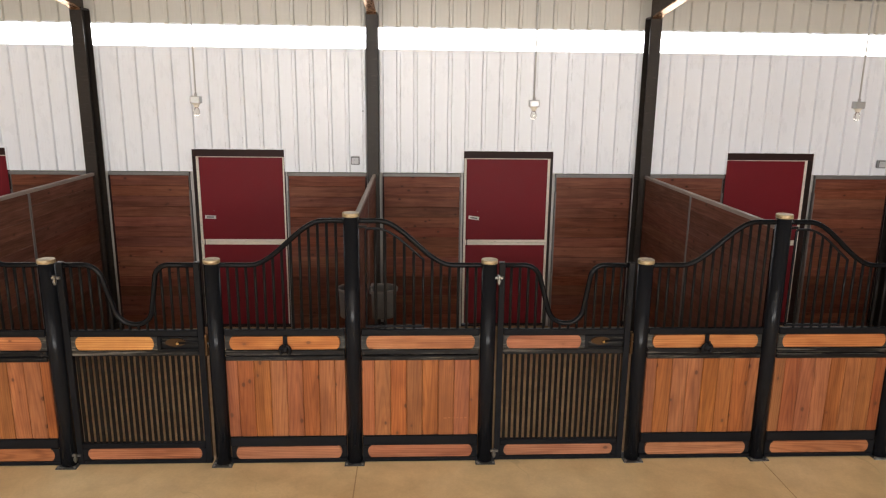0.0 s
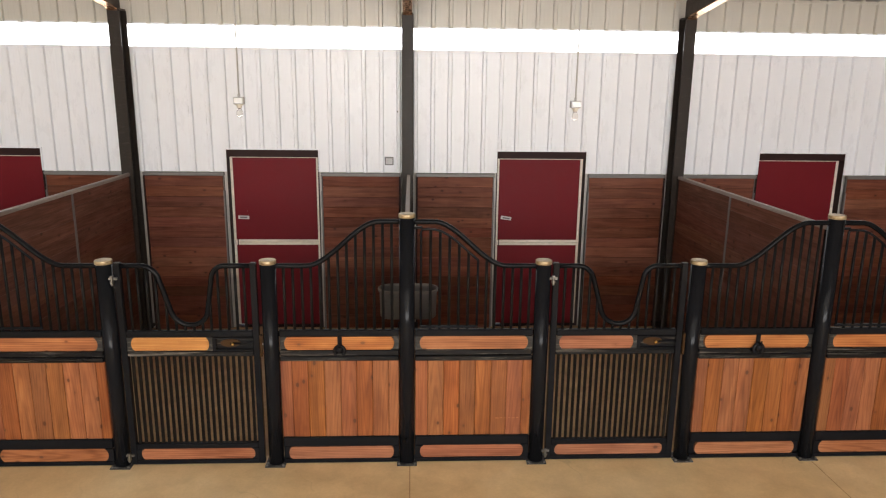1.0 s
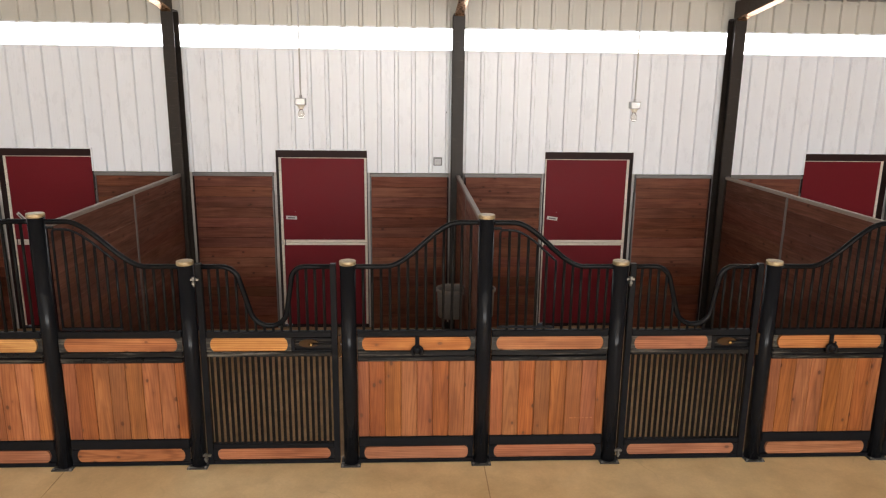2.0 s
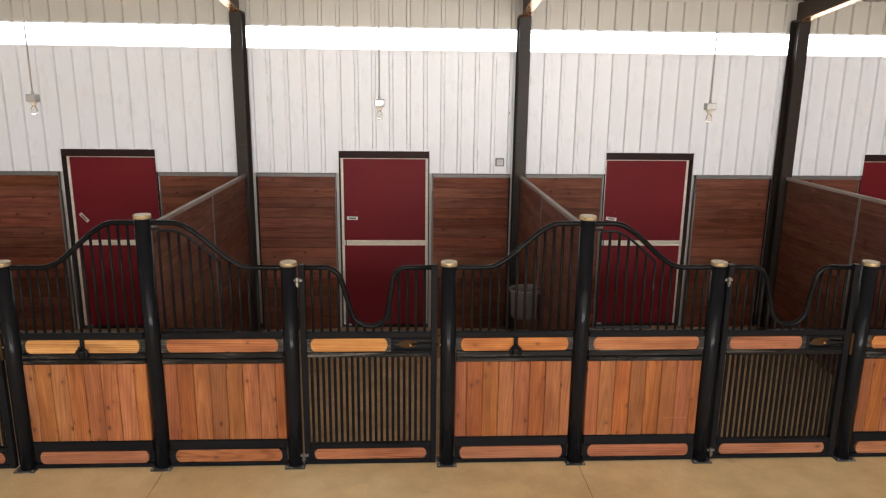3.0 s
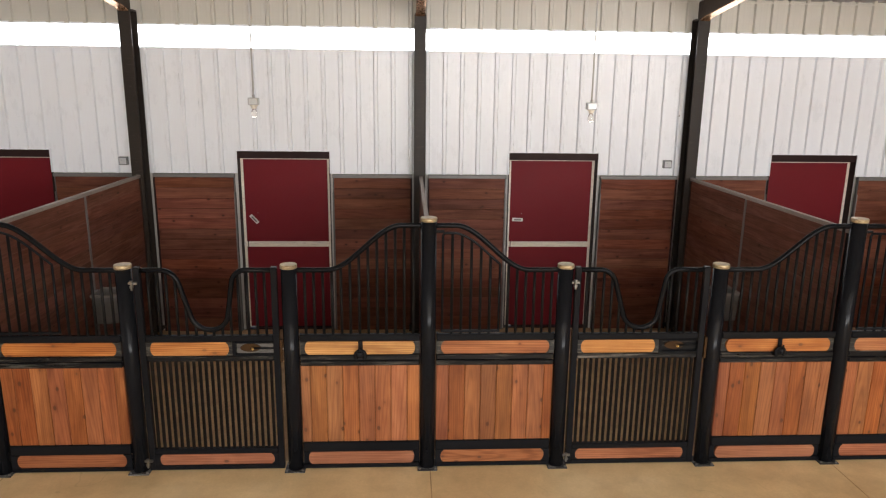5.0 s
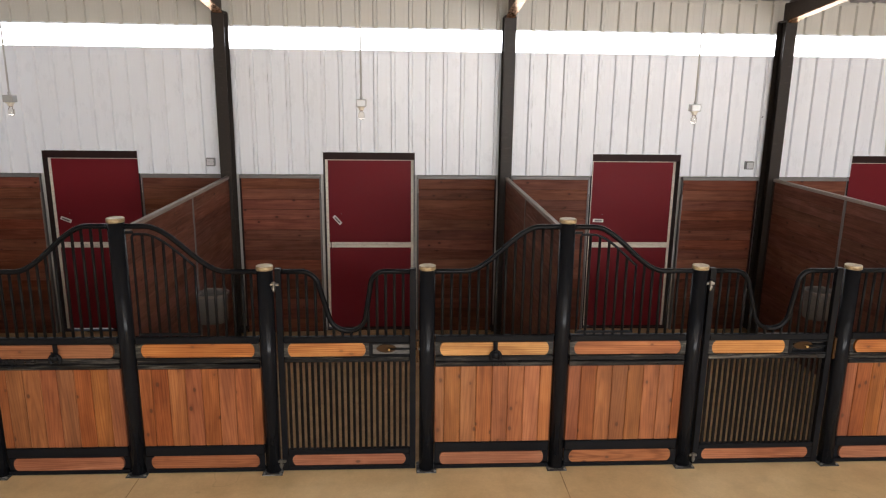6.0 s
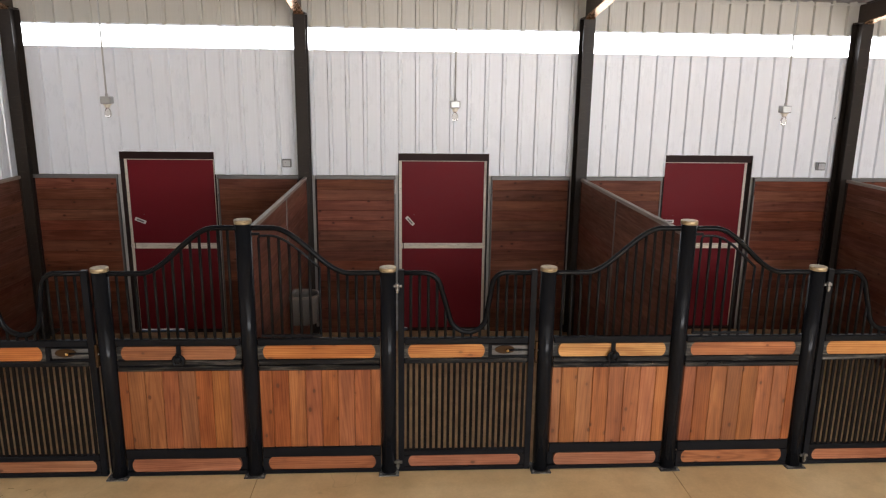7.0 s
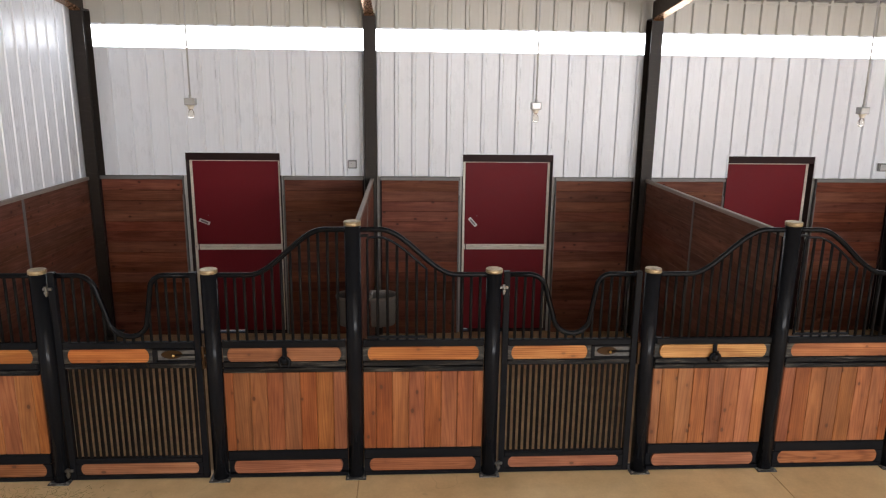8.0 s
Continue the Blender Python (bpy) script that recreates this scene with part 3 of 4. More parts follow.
for k in range(FIRST, LAST):
    X = div_x(k)
    for side, cx in ((-1, X + GAP_COL + len_side / 2), (1, X + DOOR_R + 0.035 + len_side / 2)):
        m = Matrix.Translation((cx, YB - 0.004, 0))
        if k == FIRST:
            LINING_BASE[side].matrix_basis = m
        else:
            copy_thing(LINING_BASE[side], m)

# ---------------------------------------------------------------- dividers between stalls
Y_D0, Y_D1 = YF + 0.075, YB - 0.27


def divider(kind_label, name, one_side=False):
    t = thing(name, kind_label, "stall divider", "stall dividers")
    mid = Y_MID
    z_top = 2.112
    for y0, y1 in ((Y_D0 + 0.05, mid - 0.028), (mid + 0.028, Y_D1 - 0.05)):
        L = y1 - y0
        me = mesh_of(box(-0.018, 0.018, -L / 2, L / 2, 0, BH - 0.0012, 0.0014), M_LINING_Y)
        for i in range(16):
            piece("board", me, t, (random.uniform(-0.002, 0.002), (y0 + y1) / 2, z_top - (16 - i) * BH))
    part("top_channel", box(-0.022, 0.022, Y_D0, Y_D1, z_top, 2.152, 0.004), M_CAPRAIL, t, "pale worn cap rail")
    for y in (Y_D0 + 0.026, mid, Y_D1 - 0.026):
        part("upright_channel", box(-0.0215, 0.0215, y - 0.022, y + 0.022, -0.10, z_top - 0.002, 0.003), M_BLACK if y < mid else (M_COLUMN if y > mid else M_GALV), t)
    return t


div0 = divider("red-brown board stall divider in a galvanised frame", "stall_divider")
for k in range(FIRST, LAST + 1):
    x = div_x(k)
    if k == FIRST:
        x = XL + 0.045
    if k == LAST:
        x = XR - 0.045
    m = Matrix.Translation((x, 0, 0))
    if k == FIRST:
        div0.matrix_basis = m
        tagged(div0, "red-brown board kick wall along the white end wall")
    else:
        d = copy_thing(div0, m)
        tagged(d, "red-brown board stall divider in a galvanised frame")

# ---------------------------------------------------------------- dutch doors
LATCH = {-1: 22.0, 0: 48.0, 1: 2.0, 2: 8.0, 3: 4.0, 4: 0.0}


def dutch_door(k):
    X = div_x(k)
    d = thing("door_%d" % (k - FIRST + 1), "dark red two-leaf dutch stall door with cream trim, closed", "door", "dutch doors", "structure", (X, YB, 0))
    a, b = DOOR_L, DOOR_R
    yo = 0.10
    # dark frame in the opening
    for nm, v in (("jamb", (a, a + 0.008, -0.008, 0.22, -0.10, DOOR_H)), ("jamb", (b - 0.008, b, -0.008, 0.22, -0.10, DOOR_H)), ("head", (a + 0.009, b - 0.009, -0.004, 0.22, DOOR_H - 0.098, DOOR_H))):
        part(nm, box(*v, 0.002), M_DARK_TRIM, d)
    # thin white edge trim round the opening
    part("edge_trim", box(a - 0.018, a, -0.022, 0.0, Z_TRIM + 0.004, DOOR_H + 0.014, 0.002), M_WHITE, d)
    part("edge_trim", box(b, b + 0.018, -0.022, 0.0, Z_TRIM + 0.004, DOOR_H + 0.014, 0.002), M_WHITE, d)
    part("edge_trim", box(a, b, -0.022, 0.0, DOOR_H, DOOR_H + 0.014, 0.002), M_WHITE, d)
    x0, x1 = a + 0.012, b - 0.012
    for nm, z0, z1 in (("upper_leaf", 1.152, DOOR_H - 0.088), ("lower_leaf", -0.058, 1.146)):
        leaf = part(nm, box(x0 + 0.02, x1 - 0.02, yo + 0.008, yo + 0.04, z0 + (0.02 if z1 > 2 else 0.0), z1 - 0.02), M_RED, d, "dark red painted sheet")
        tw = 0.036
        part("trim", box(x0, x0 + tw, yo, yo + 0.045, z0, z1, 0.003), M_TRIM, leaf, "cream metal edge")
        part("trim", box(x1 - tw, x1, yo, yo + 0.045, z0, z1, 0.003), M_TRIM, leaf, "cream metal edge")
        part("trim", box(x0 + tw, x1 - tw, yo, yo + 0.045, z1 - (0.030 if z1 > 2 else 0.036), z1, 0.003), M_TRIM, leaf, "cream metal edge")
        if z1 > 2:
            part("trim", box(x0 + tw, x1 - tw, yo, yo + 0.045, z0, z0 + 0.034, 0.003), M_TRIM, leaf, "cream metal edge")
            # slam latch: a tilted chrome plate with a recessed grip and a keeper screw
            bm = box(-0.075, 0.075, -0.008, 0.002, -0.024, 0.024, 0.004)
            plate = part("latch_plate", bm, M_SLAM, leaf, "chrome slam latch", (x0 + 0.150, yo + 0.008, 1.500))
            plate.rotation_euler = (0, radians(LATCH[k]), 0)
            part("grip", box(-0.05, 0.05, -0.014, -0.007, -0.010, 0.010, 0.003), M_GALV, plate)
            part("screw", lathe([(0.006, 0.0), (0.006, 0.004), (0.003, 0.006)], 8), M_CHROME, leaf, "", (x0 + 0.205, yo + 0.004, 1.585))
    part("bolt", lathe([(0.010, -0.02), (0.012, 0.0), (0.010, 0.02), (0.004, 0.026)], 12), M_SLAM, d, "chrome bolt", (x0 + 0.012, yo - 0.012, 1.152))
    part("strike", box(x0 + 0.05, x0 + 0.062, yo - 0.006, yo, 1.10, 1.20, 0.002), M_DARK_TRIM, d)
    # strip added to block the gap, so daylight shows only at its left
    part("door_sweep", box(x0 + (0.62 if k == FIRST else 0.11), x1, yo + 0.012, yo + 0.03, -0.080, -0.056, 0.002), M_DARK_TRIM, d, "dark strip added under the door to block daylight")
    part("threshold", box(a + 0.010, b - 0.010, 0.06, 0.16, -0.115, -0.080, 0.003), M_DARK_TRIM, d, "worn dark threshold")


for k in range(FIRST, LAST):
    dutch_door(k)

# ---------------------------------------------------------------- stall front
R_POST = 0.066


def post(h, name, label):
    t = thing(name, label, "post", "stall posts")
    part("shaft", lathe([(R_POST, 0.012), (R_POST, h - 0.034)], 28), M_BLACK, t, smooth=True)
    part("cap", lathe([(R_POST + 0.002, h - 0.034), (R_POST + 0.004, h - 0.032), (R_POST + 0.004, h - 0.004), (R_POST + 0.001, h)], 28), M_BRASS, t, "brass cap", smooth=True)
    plate = part("base_plate", box(-0.088, 0.088, -0.088, 0.088, 0.0, 0.012, 0.002), M_PLATE, t)
    bolt = mesh_of(lathe([(0.011, 0.0), (0.011, 0.010), (0.006, 0.013)], 6), M_GALV)
    for sx in (-1, 1):
        for sy in (-1, 1):
            piece("bolt", bolt, plate, (sx * 0.07, sy * 0.07, 0.012))
    return t


tall0 = post(H_TALL, "divider_post", "tall round black steel post with brass cap")
low0 = post(H_LOW, "gate_post", "low round black steel gate post with brass cap")
TALL_XS = [div_x(k) for k in range(FIRST, LAST + 1)]
TALL_XS[0] += 0.10
TALL_XS[-1] -= 0.10
for i, x in enumerate(TALL_XS):
    m = Matrix.Translation((x, YF, 0))
    if i:
        copy_thing(tall0, m)
    else:
        tall0.matrix_basis = m
n = 0
for k in range(FIRST, LAST):
    for dx in (P_LOW, W - P_LOW):
        m = Matrix.Translation((div_x(k) + dx, YF, 0))
        if n:
            copy_thing(low0, m)
        else:
            low0.matrix_basis = m
        n += 1

# heights of the panels' members
Z_BOT = (0.006, 0.043)
Z_LPLANK = (0.043, 0.164)
Z_LRAIL = (0.164, 0.259)
Z_BOARD = (0.259, 0.971)
Z_MRAIL = (0.971, 1.071)
Z_UPLANK = (1.071, 1.193)
Z_URAIL = (1.193, 1.254)
R_TUBE, R_BAR = 0.0222, 0.0125
T = 0.022   # half depth of the steel frame


def framed_plank(parent, x0, x1, z0, z1, mat, inset=0.055, bow=0.03, label=""):
    """A plank with bowed ends between two steel end plates that follow the bow."""
    right = [(x1 - inset + b, z) for b, z in end_bow(z0 + 0.003, z1 - 0.003, bow)]
    left = [(x0 + inset - b, z) for b, z in end_bow(z0 + 0.003, z1 - 0.003, bow)]
    bm = bmesh.new()
    add_slab(bm, right + left[::-1], -0.012, 0.016)
    pl = part("plank", bm, mat, parent, label)
    for sgn, xe, pts in ((1, x1, right), (-1, x0, left)):
        bm = bmesh.new()
        q = [(x + 0.002 * sgn, z) for x, z in pts] + [(xe, z1 - 0.001), (xe, z0 + 0.001)]
        add_slab(bm, q if sgn > 0 else q[::-1], -0.017, -0.005)
        part("end_plate", bm, M_DUSTY if z0 > 1 else M_BLACK, parent)
    return pl


def bars_of(parent, xs, z0, top, r=R_BAR):
    for x in xs:
        me = mesh_of(lathe([(r, z0), (r, top(x))], 8), M_BAR, True)
        piece("bar", me, parent, (x, 0, 0))


def sweep(x, length, hi=2.193, lo=1.815):
    return hi + (lo - hi) * smooth_step((x - 0.225) / 0.62)


def side_panel(feed, plank_mat, board_mat, label):
    """A fixed stall front panel; x runs from the tall post (0) to the gate post. feed: with the inner hinged feed opening."""
    t = thing("stall_partition", label, "stall partition", "stall front partitions")
    L = P_LOW
    x0, x1 = R_POST + 0.004, L - R_POST - 0.004
    # rails
    part("bottom_rail", box(x0, x1, -T, T, *Z_BOT, 0.003), M_BLACK, t)
    part("lower_rail", box(x0, x1, -T, T, *Z_LRAIL, 0.008), M_BLACK, t)
    mid = part("middle_rail", box(x0, x1, -T, T, 1.020, Z_MRAIL[1], 0.007), M_BLACK_WORN, t, "scuffed black rail")
    part("board_channel", box(x0, x1, -T - 0.008, T, Z_MRAIL[0], 1.017, 0.007), M_BLACK_WORN, t, "scuffed black channel")
    part("upper_rail", box(x0, x1, -T, T, *Z_URAIL, 0.008), M_BLACK, t)
    for xa, xb in ((x0, x0 + 0.016), (x1 - 0.016, x1)):
        part("edge_bar", box(xa, xb, -T + 0.004, T - 0.004, Z_URAIL[1], Z_URAIL[1] + 0.003, 0.0), M_BLACK, t)
    framed_plank(t, x0, x1, *Z_LPLANK, M_ROSE, 0.075, 0.028)
    framed_plank(t, x0, x1, *Z_UPLANK, plank_mat, 0.07, 0.028)
    # upright boards
    pitch = 0.1385
    x = x0 + 0.001
    first_w = random.uniform(0.085, 0.125)
    ws = [first_w]
    while sum(ws) + pitch < x1 - x0:
        ws.append(pitch)
    ws.append(x1 - x0 - sum(ws))
    if ws[-1] < 0.03:
        last = ws.pop()
        ws[-1] += last
    for w in ws:
        bm = box(-w / 2 + 0.0008, w / 2 - 0.0008, -0.014, 0.014, Z_BOARD[0], Z_BOARD[1] + 0.004, 0.0055)
        part("board", bm, board_mat, t, "", (x + w / 2, random.uniform(-0.0015, 0.0015), 0))
        x += w
    # swept top tube
    path = [(x0 - 0.01 + (x1 - x0 + 0.02) * i / 40, 0, sweep(x0 - 0.01 + (x1 - x0 + 0.02) * i / 40, L)) for i in range(41)]
    part("top_tube", tube(path, R_TUBE, 12), M_TUBE, t, smooth=True)
    spacing = 0.0745
    if feed:
        xi0, xi1 = 0.118, 0.60
        inner = lambda x: sweep(x + 0.02, L) - 0.064 if x < xi1 else sweep(x, L)
        grille = part("feed_grille", tube([(xi0, -0.004, Z_URAIL[1] + 0.03), (xi0, -0.004, 2.108), (xi0 + 0.010, -0.004, 2.125)] + [(xi0 + 0.02 + (xi1 - xi0 - 0.02) * i / 24, -0.004, inner(xi0 + 0.02 + (xi1 - xi0 - 0.021) * i / 24)) for i in range(25)], 0.0105, 10), M_BLACK, t, "hinged feed opening frame", smooth=True)
        part("lower_bar", box(xi0 - 0.01, xi1 + 0.01, -0.014, 0.006, Z_URAIL[1] + 0.012, Z_URAIL[1] + 0.034, 0.002), M_BLACK, grille)
        part("closing_bar", tube([(xi1, -0.004, Z_URAIL[1] + 0.03), (xi1, -0.004, inner(xi1 - 0.001) + 0.004)], 0.0105, 10), M_BLACK, grille, smooth=True)
        bars_of(t, [xi0 + (xi1 - xi0) / 6 * i for i in range(1, 6)], Z_URAIL[1], lambda x: inner(x))
        bars_of(t, [xi1 + spacing * i for i in range(1, 7) if xi1 + spacing * i < x1 - 0.03], Z_URAIL[1], lambda x: sweep(x, L))
        # hinge lugs on the post side
        for z in (2.133,):
            part("hinge_lug", box(x0 - 0.004, xi0 + 0.012, -0.012, 0.008, z, z + 0.022, 0.003), M_BLACK, t)
    else:
        nb = 13
        bars_of(t, [x0 + 0.02 + (x1 - x0 - 0.04) * (i + 0.5) / nb for i in range(nb)], Z_URAIL[1], lambda x: sweep(x, L))
    return t


RED_FEED, PINE_BARRED, ROSE_BARRED = (1,), (0,), (-1,)   # bays whose upper planks differ in colour
for k in range(FIRST, LAST):
    f = side_panel(True, M_PLANK_RED if k in RED_FEED else M_PLANK, M_FRONT_PALE if k == FIRST else M_FRONT, "black steel and orange-brown board stall panel with a feed grille")
    f.location = (div_x(k), YF, 0)
    s = side_panel(False, M_PINE if k in PINE_BARRED else M_ROSE if k in ROSE_BARRED else M_PLANK, M_FRONT_PALE if k in PINE_BARRED else M_FRONT, "black steel and orange-brown board stall panel with upright bars")
    s.location = (div_x(k) + W, YF, 0)
    s.rotation_euler = (0, 0, math.pi)


# ---------------------------------------------------------------- gates
GW = W - 2 * P_LOW           # post to post
GX0, GX1 = R_POST + 0.016, GW - R_POST - 0.03


def rounded(corners, radii, n=10):
    """A polyline in x and z with arcs at its inner corners."""
    pts = [Vector(corners[0])]
    for p, q, r, rad in zip(corners, corners[1:], corners[2:], radii):
        p, q, r = Vector(p), Vector(q), Vector(r)
        u, v = (p - q).normalized(), (r - q).normalized()
        half = u.angle(v) / 2
        mid = q + (u + v).normalized() * rad / math.sin(half)
        a, b = q + u * rad / math.tan(half), q + v * rad / math.tan(half)
        for i in range(n + 1):
            d = (a - mid).lerp(b - mid, i / n).normalized()
            pts.append(mid + d * rad)
    return pts + [Vector(corners[-1])]


DIP = rounded([(GX0, 1.815), (0.404, 1.815), (0.552, 1.297), (0.803, 1.297), (0.885, 1.815), (GX1, 1.815)], [0.150, 0.163, 0.143, 0.115])


def dip(x):
    """Height of the gate's top tube: flat, a round U, flat."""
    for p, q in zip(DIP, DIP[1:]):
        if p.x <= x <= q.x:
            return p.y + (q.y - p.y) * (x - p.x) / max(1e-6, q.x - p.x)
    return 1.815


def gate(plank_mat, back_mat, label):
    t = thing("stall_gate", label, "gate", "stall gates")
    fw = 0.052
    a, b = GX0 + fw, GX1 - fw
    for x0, x1, sx in ((GX0, a, -1), (b, GX1, 1)):
        st = part("stile", box(x0, x1, -0.026, 0.026, 0.012, 1.838, 0.004), M_BLACK, t)
        part("stile_cap", box(x0 + 0.002, x1 - 0.002, -0.024, 0.024, 1.838, 1.844, 0.002), M_BLACK_WORN, st)
    part("bottom_rail", box(a, b, -0.024, 0.024, 0.012, 0.052, 0.003), M_BLACK, t)
    part("lower_rail", box(a, b, -0.024, 0.024, 0.158, 0.210, 0.007), M_BLACK, t)
    part("middle_rail", box(a, b, -0.024, 0.024, 1.021, 1.070, 0.007), M_BLACK_WORN, t, "scuffed black rail")
    part("upper_rail", box(a, b, -0.024, 0.024, 1.192, 1.251, 0.008), M_BLACK, t)
    framed_plank(t, a, b, 0.052, 0.158, M_ROSE, 0.062, 0.026)
    xl = a + 0.715
    framed_plank(t, a, xl, 1.070, 1.192, plank_mat, 0.058, 0.026)
    # latch box
    bx0, bx1 = xl + 0.03, b
    lb = part("latch_box", box(xl, bx0, -0.026, 0.02, 1.070, 1.192, 0.002), M_BLACK, t)
    part("box_back", box(bx0, bx1, 0.014, 0.02, 1.072, 1.190), back_mat, lb, "scuffed latch box back plate")
    part("box_rim", box(bx0, bx1, -0.026, 0.014, 1.070, 1.083, 0.002), M_BLACK, lb)
    part("box_rim", box(bx0, bx1, -0.026, 0.014, 1.181, 1.192, 0.002), M_BLACK, lb)
    bm = bmesh.new()
    add_slab(bm, [(bx0 + 0.115 + 0.085 * math.cos(2 * math.pi * i / 20), 1.133 + 0.036 * math.sin(2 * math.pi * i / 20)) for i in range(20)], 0.002, 0.014)
    part("latch_disc", bm, M_BRONZE, lb, "oval tarnished brass block")
    rod = part("latch_rod", tube([(bx0 + 0.135, -0.008, 1.133), (GX1 + 0.028, -0.008, 1.133)], 0.008, 10), M_BLACK, lb, smooth=True)
    part("knob", lathe([(0.006, -0.012), (0.014, -0.008), (0.015, 0.006), (0.007, 0.013)], 12), M_KNOB, rod, "polished brass knob", (bx0 + 0.137, -0.018, 1.133))
    part("rod_tip", lathe([(0.009, -0.008), (0.011, 0.0), (0.006, 0.008)], 10), M_SLAM, rod, "bright worn tip", (GX1 + 0.022, -0.016, 1.133))
    part("strike_plate", box(GX1 + 0.006, GX1 + 0.026, -0.034, -0.004, 1.02, 1.215, 0.002), M_BRONZE, t, "tarnished brass strike plate")
    # slats below
    nb = 21
    me = mesh_of(box(-0.0123, 0.0123, -0.009, 0.009, 0.208, 1.023, 0.002), M_SLAT)
    step = (b - a - 0.012) / nb
    for i in range(nb):
        piece("slat", me, t, (a + 0.006 + step * (i + 0.5), 0, 0))
    # bars and dipped tube above
    path = [(a - 0.004, 0, 1.815)] + [(q.x, 0, q.y) for q in DIP[1:-1]] + [(b + 0.004, 0, 1.815)]
    part("top_tube", tube(path, R_TUBE, 12), M_TUBE, t, smooth=True)
    nb = 14
    bars_of(t, [a + (b - a) * (i + 0.75) / (nb + 0.5) for i in range(nb)], 1.25, dip)
    # hinges on the post side
    for z in (1.714, 0.11):
        h = part("hinge", box(R_POST - 0.022, GX0 + 0.034, -0.046, -0.027, z - 0.011, z + 0.011, 0.003), M_CHROME, t, "chrome adjustable gate hinge")
        part("hinge_pin", lathe([(0.005, -0.058), (0.011, -0.05), (0.011, 0.02), (0.006, 0.027)], 10), M_CHROME, h, "", (R_POST + 0.012, -0.055, z))
        part("hinge_nut", lathe([(0.018, -0.009), (0.018, 0.009)], 6), M_CHROME, h, "", (R_POST + 0.012, -0.055, z - 0.026))
        part("hinge_nut", lathe([(0.016, -0.007), (0.016, 0.007)], 6), M_CHROME, h, "", (R_POST + 0.012, -0.055, z + 0.02))
    return t


GATE_LOOK = {-1: (M_PLANK, M_LATCH), 0: (M_PINE, M_LATCH), 1: (M_PINE, M_BLACK_WORN), 2: (M_ROSE, M_BLACK_WORN), 3: (M_PLANK, M_BLACK_WORN), 4: (M_PLANK, M_BLACK_WORN)}
for k in range(FIRST, LAST):
    g = gate(*GATE_LOOK[k], "black steel stall gate with a dipped top and upright slats, closed")
    g.location = (div_x(k) + P_LOW, YF, 0)


# ---------------------------------------------------------------- bridle hooks on the plain panels
def bridle_hook(x):
    t = thing("bridle_hook", "black iron bridle hook with a horseshoe on the stall partition", "hook", "bridle hooks", loc=(x, YF - T, 1.133))
    part("strap", box(-0.019, 0.019, -0.012, -0.002, -0.02, 0.072, 0.003), M_BLACK, t)
    part("boss", lathe([(0.022, -0.034), (0.034, -0.016), (0.034, 0.010), (0.026, 0.022)], 16), M_BLACK, t, "", (0, -0.026, -0.036), smooth=True)
    bm = bmesh.new()
    pts = []
    for i in range(25):
        a = math.radians(-50 + 280 * i / 24)
        pts.append((0.042 * math.cos(a), -0.026, -0.058 + 0.044 * math.sin(a)))
    add_tube(bm, pts, 0.0155, 8)
    part("horseshoe", bm, M_BLACK, t, smooth=True)
    part("prong", tube([(0, -0.012, -0.01), (0, -0.05, -0.02), (0, -0.066, 0.005), (0, -0.068, 0.025)], 0.008, 8), M_BLACK, t, smooth=True)


for k in range(FIRST, LAST):
    bridle_hook(div_x(k) + W - 0.575)


# ---------------------------------------------------------------- pendant bulbs
def pendant(x, y, z):
    t = thing("pendant_lamp", "bare bulb under a grey junction box on a steel conduit, unlit", "lamp", "stall lamps", loc=(x, y, z))
    top = Z_EAVE + 0.02 + SLOPE * (YB - y) - z
    part("conduit", lathe([(0.009, 0.038), (0.009, top)], 10), M_CONDUIT, t, "galvanised conduit", smooth=True)
    part("coupling", lathe([(0.014, 0.037), (0.015, 0.045), (0.015, 0.062), (0.012, 0.07)], 10), M_BOXMETAL, t)
    bx = part("junction_box", box(-0.054, 0.054, -0.045, 0.045, -0.038, 0.038, 0.006), M_BOXMETAL, t, "grey metal junction box")
    part("box_cover", box(-0.043, 0.043, -0.05, -0.044, -0.031, 0.031, 0.002), M_BOXMETAL, bx)
    part("socket", lathe([(0.038, -0.05), (0.043, -0.044), (0.043, -0.037)], 16), M_TRIM, t, "porcelain lamp holder")
    part("collar", lathe([(0.026, -0.078), (0.03, -0.05)], 16), M_TRIM, t)
    part("bulb", lathe([(0.004, -0.178), (0.02, -0.172), (0.032, -0.155), (0.036, -0.135), (0.031, -0.112), (0.02, -0.09), (0.016, -0.076)], 18), M_BULB, t, "clear glass bulb", smooth=True)


for k, dz in ((-1, 0.02), (0, 0.01), (1, -0.012), (2, -0.015), (3, 0.02), (4, 0.0)):
    pendant(div_x(k) + 1.84, Y_LAMP, 3.128 + dz * 0.6)


# ---------------------------------------------------------------- outlet boxes and buckets
for k in (0, 2, 4):
    t = thing("outlet_box", "grey weatherproof outlet box on the white cladding", "outlet", "outlet boxes", loc=(div_x(k) - 0.266, YB - 0.016, 2.308))
    part("body", box(-0.058, 0.058, -0.05, 0.0, -0.055, 0.055, 0.006), M_GREY_PLASTIC, t)
    lid = part("lid", box(-0.046, 0.046, -0.058, -0.051, -0.042, 0.042, 0.003), M_LID, t, "pale grey hinged lid")
    part("gasket", box(-0.050, 0.050, -0.0515, -0.0495, -0.046, 0.046), M_DARK_TRIM, t, "dark rubber gasket")
    part("cover_screw", lathe([(0.005, 0.0), (0.005, 0.003)], 8), M_DARK_TRIM, lid, "", (-0.014, -0.060, 0.010))
    part("hinge_pin", tube([(-0.04, -0.056, 0.044), (0.04, -0.056, 0.044)], 0.004, 8), M_GALV, lid)


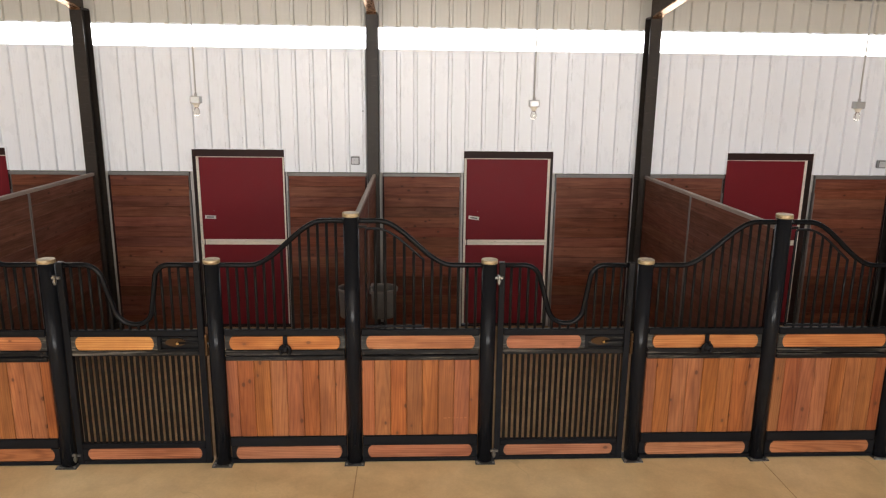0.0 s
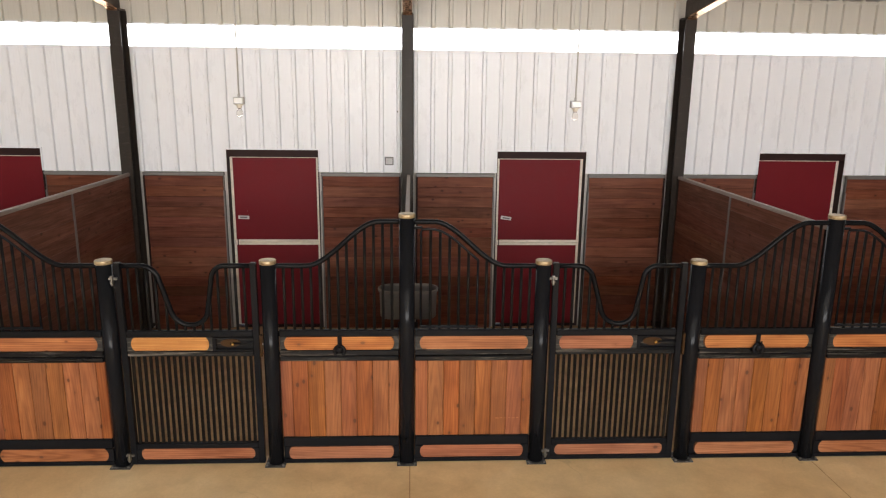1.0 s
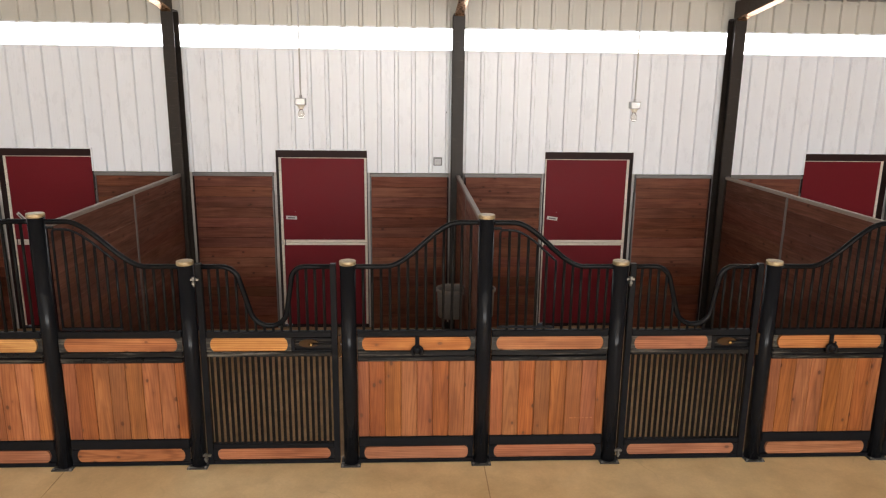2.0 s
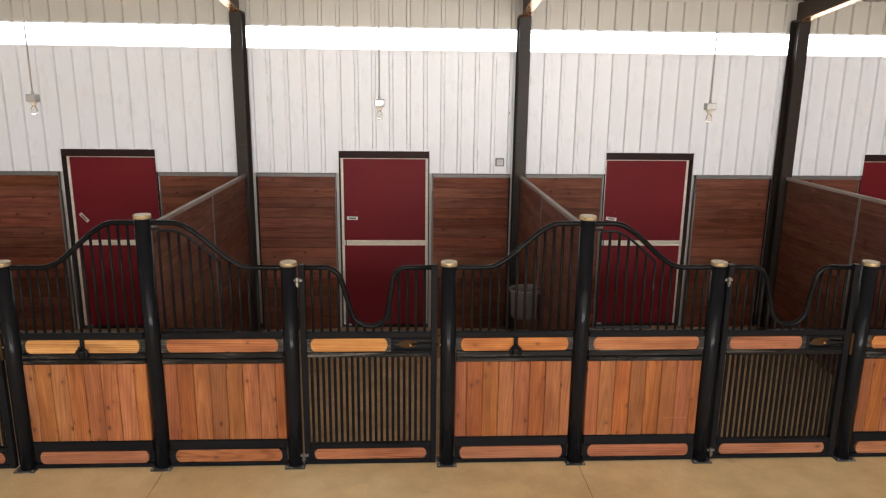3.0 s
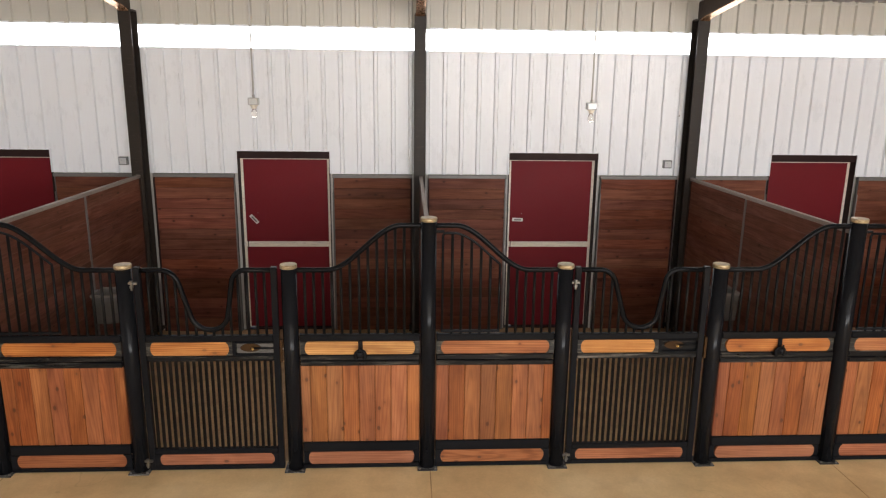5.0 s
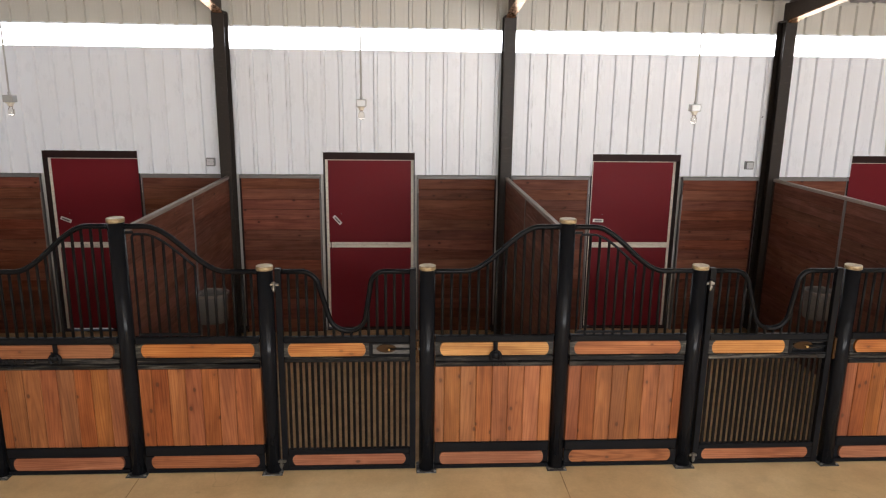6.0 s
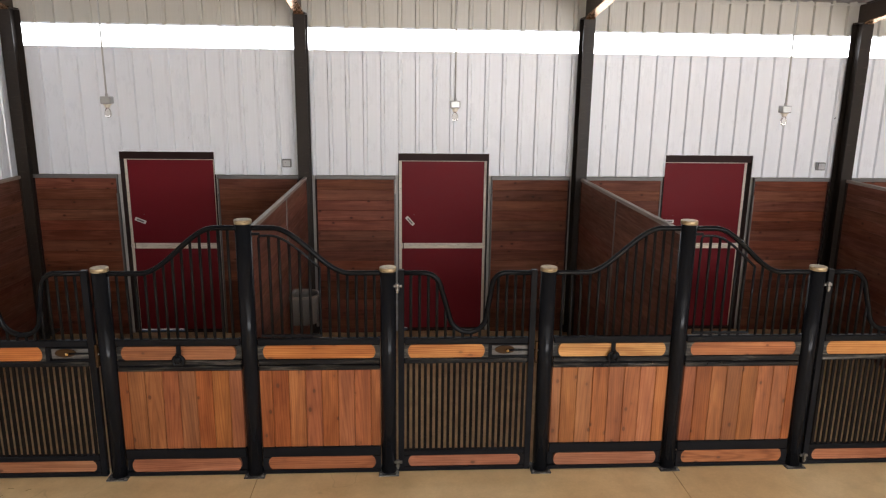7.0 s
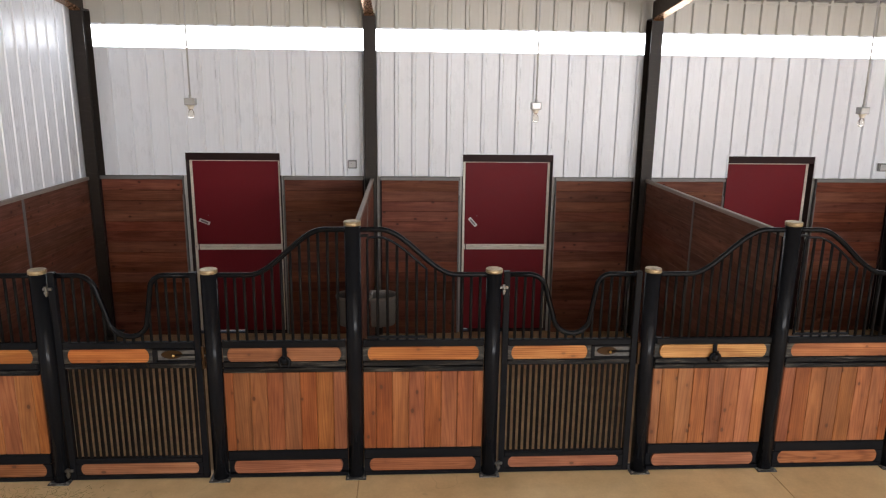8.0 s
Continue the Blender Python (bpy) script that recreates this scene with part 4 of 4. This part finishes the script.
hook = thing("wall_hook", "small dark steel screw hook in the white cladding", "hook", loc=(1.166, YB, 2.958))
part("shank", tube([(0, 0.0, 0), (0, -0.035, 0), (0, -0.045, 0.004), (0, -0.050, 0.016)], 0.005, 8), M_DARK_TRIM, hook, smooth=True)
part("collar", tube([(0, -0.002, 0), (0, -0.008, 0)], 0.014, 10), M_DARK_TRIM, hook, smooth=True)


def bucket(x, y, z, side):
    """Flat-backed feed bucket; its flat side lies against the divider, its outer corners are rounded."""
    t = thing("feed_bucket", "grey plastic flat-backed feed bucket hung on the stall divider", "bucket", "feed buckets", loc=(x, y, z))
    h = 0.34

    def ring(bm, inset, zz):
        pts = [(0.0, 0.17 - inset), (0.0, -0.17 + inset)]
        for a0, cy in ((-90, -0.01), (0, 0.01)):
            for i in range(9):
                a = math.radians(a0 + 90 * i / 8)
                r = 0.16 - inset
                pts.append((0.155 + r * math.cos(a), cy + r * math.sin(a)))
        return [bm.verts.new((side * (px + (inset if px == 0.0 else 0.0)), py, zz)) for px, py in pts]

    def skin(levels):
        bm = bmesh.new()
        rows = [ring(bm, i, zz) for i, zz in levels]
        for p, q in zip(rows, rows[1:]):
            for i in range(len(p)):
                k2 = (i + 1) % len(p)
                bm.faces.new((p[i], p[k2], q[k2], q[i]))
        bm.faces.new(rows[-1])
        bm.faces.new(rows[0])
        bmesh.ops.recalc_face_normals(bm, faces=bm.faces)
        return bm

    bm = skin([(0.036, -h), (0.028, -h + 0.012), (0.018, -0.02), (0.026, -0.02), (0.04, -h + 0.02)])
    part("body", bm, M_BUCKET, t)
    bm = bmesh.new()
    rows = [ring(bm, i, zz) for i, zz in ((0.016, -0.036), (0.003, -0.032), (0.0, -0.006), (0.006, 0.0), (0.022, -0.002), (0.026, -0.03))]
    for p, q in zip(rows, rows[1:]):
        for i in range(len(p)):
            k2 = (i + 1) % len(p)
            bm.faces.new((p[i], p[k2], q[k2], q[i]))
    bmesh.ops.recalc_face_normals(bm, faces=bm.faces)
    part("rim", bm, M_RIM, t, "thick pale rolled rim")
    part("hanger", box(*sorted((side * -0.012, side * 0.03)), -0.02, 0.02, -0.03, 0.012, 0.003), M_GALV, t, "steel hanger clip")


for k in (0, 2, 4):
    for side in (-1, 1):
        bucket(div_x(k) + side * 0.030, Y_MID, 1.055, side)

# ---------------------------------------------------------------- loose straw by the end wall
bm = bmesh.new()
rs = random.Random(5)
for i in range(260):
    x, y = rs.gauss(XL + 1.05, 0.3), rs.gauss(YF - 0.3, 0.16)
    if x < XL + 0.1 or y > YF - 0.1:
        continue
    a, L = rs.uniform(0, math.pi), rs.uniform(0.02, 0.07)
    dx, dy = L / 2 * math.cos(a), L / 2 * math.sin(a)
    z = 0.003 + rs.uniform(0, 0.008)
    add_tube(bm, [(x - dx, y - dy, z), (x + dx, y + dy, z + rs.uniform(-0.002, 0.006))], 0.0016, 4)
tagged(part("loose_straw", bm, M_STRAW), "loose wisps of straw on the concrete", "straw", kind="stuff")

# ---------------------------------------------------------------- faint chalk marks on one board
marked = [o for o in bpy.data.objects if o.name.startswith("stall_partition") and abs(o.location.x - div_x(2)) < 0.01 and o.rotation_euler.z < 1][0]
M_CHALK = painted("faint_chalk", (0.30, 0.122, 0.050), 0.9)
for i, w in enumerate((0.030, 0.018, 0.024, 0.012, 0.026, 0.020)):
    part("chalk_mark", box(-w / 2, w / 2, -0.0162, -0.0152, 0, 0.008), M_CHALK, marked, "faint pale chalk mark", (0.80 + i * 0.036, 0, 0.418 + 0.003 * (i % 2)))
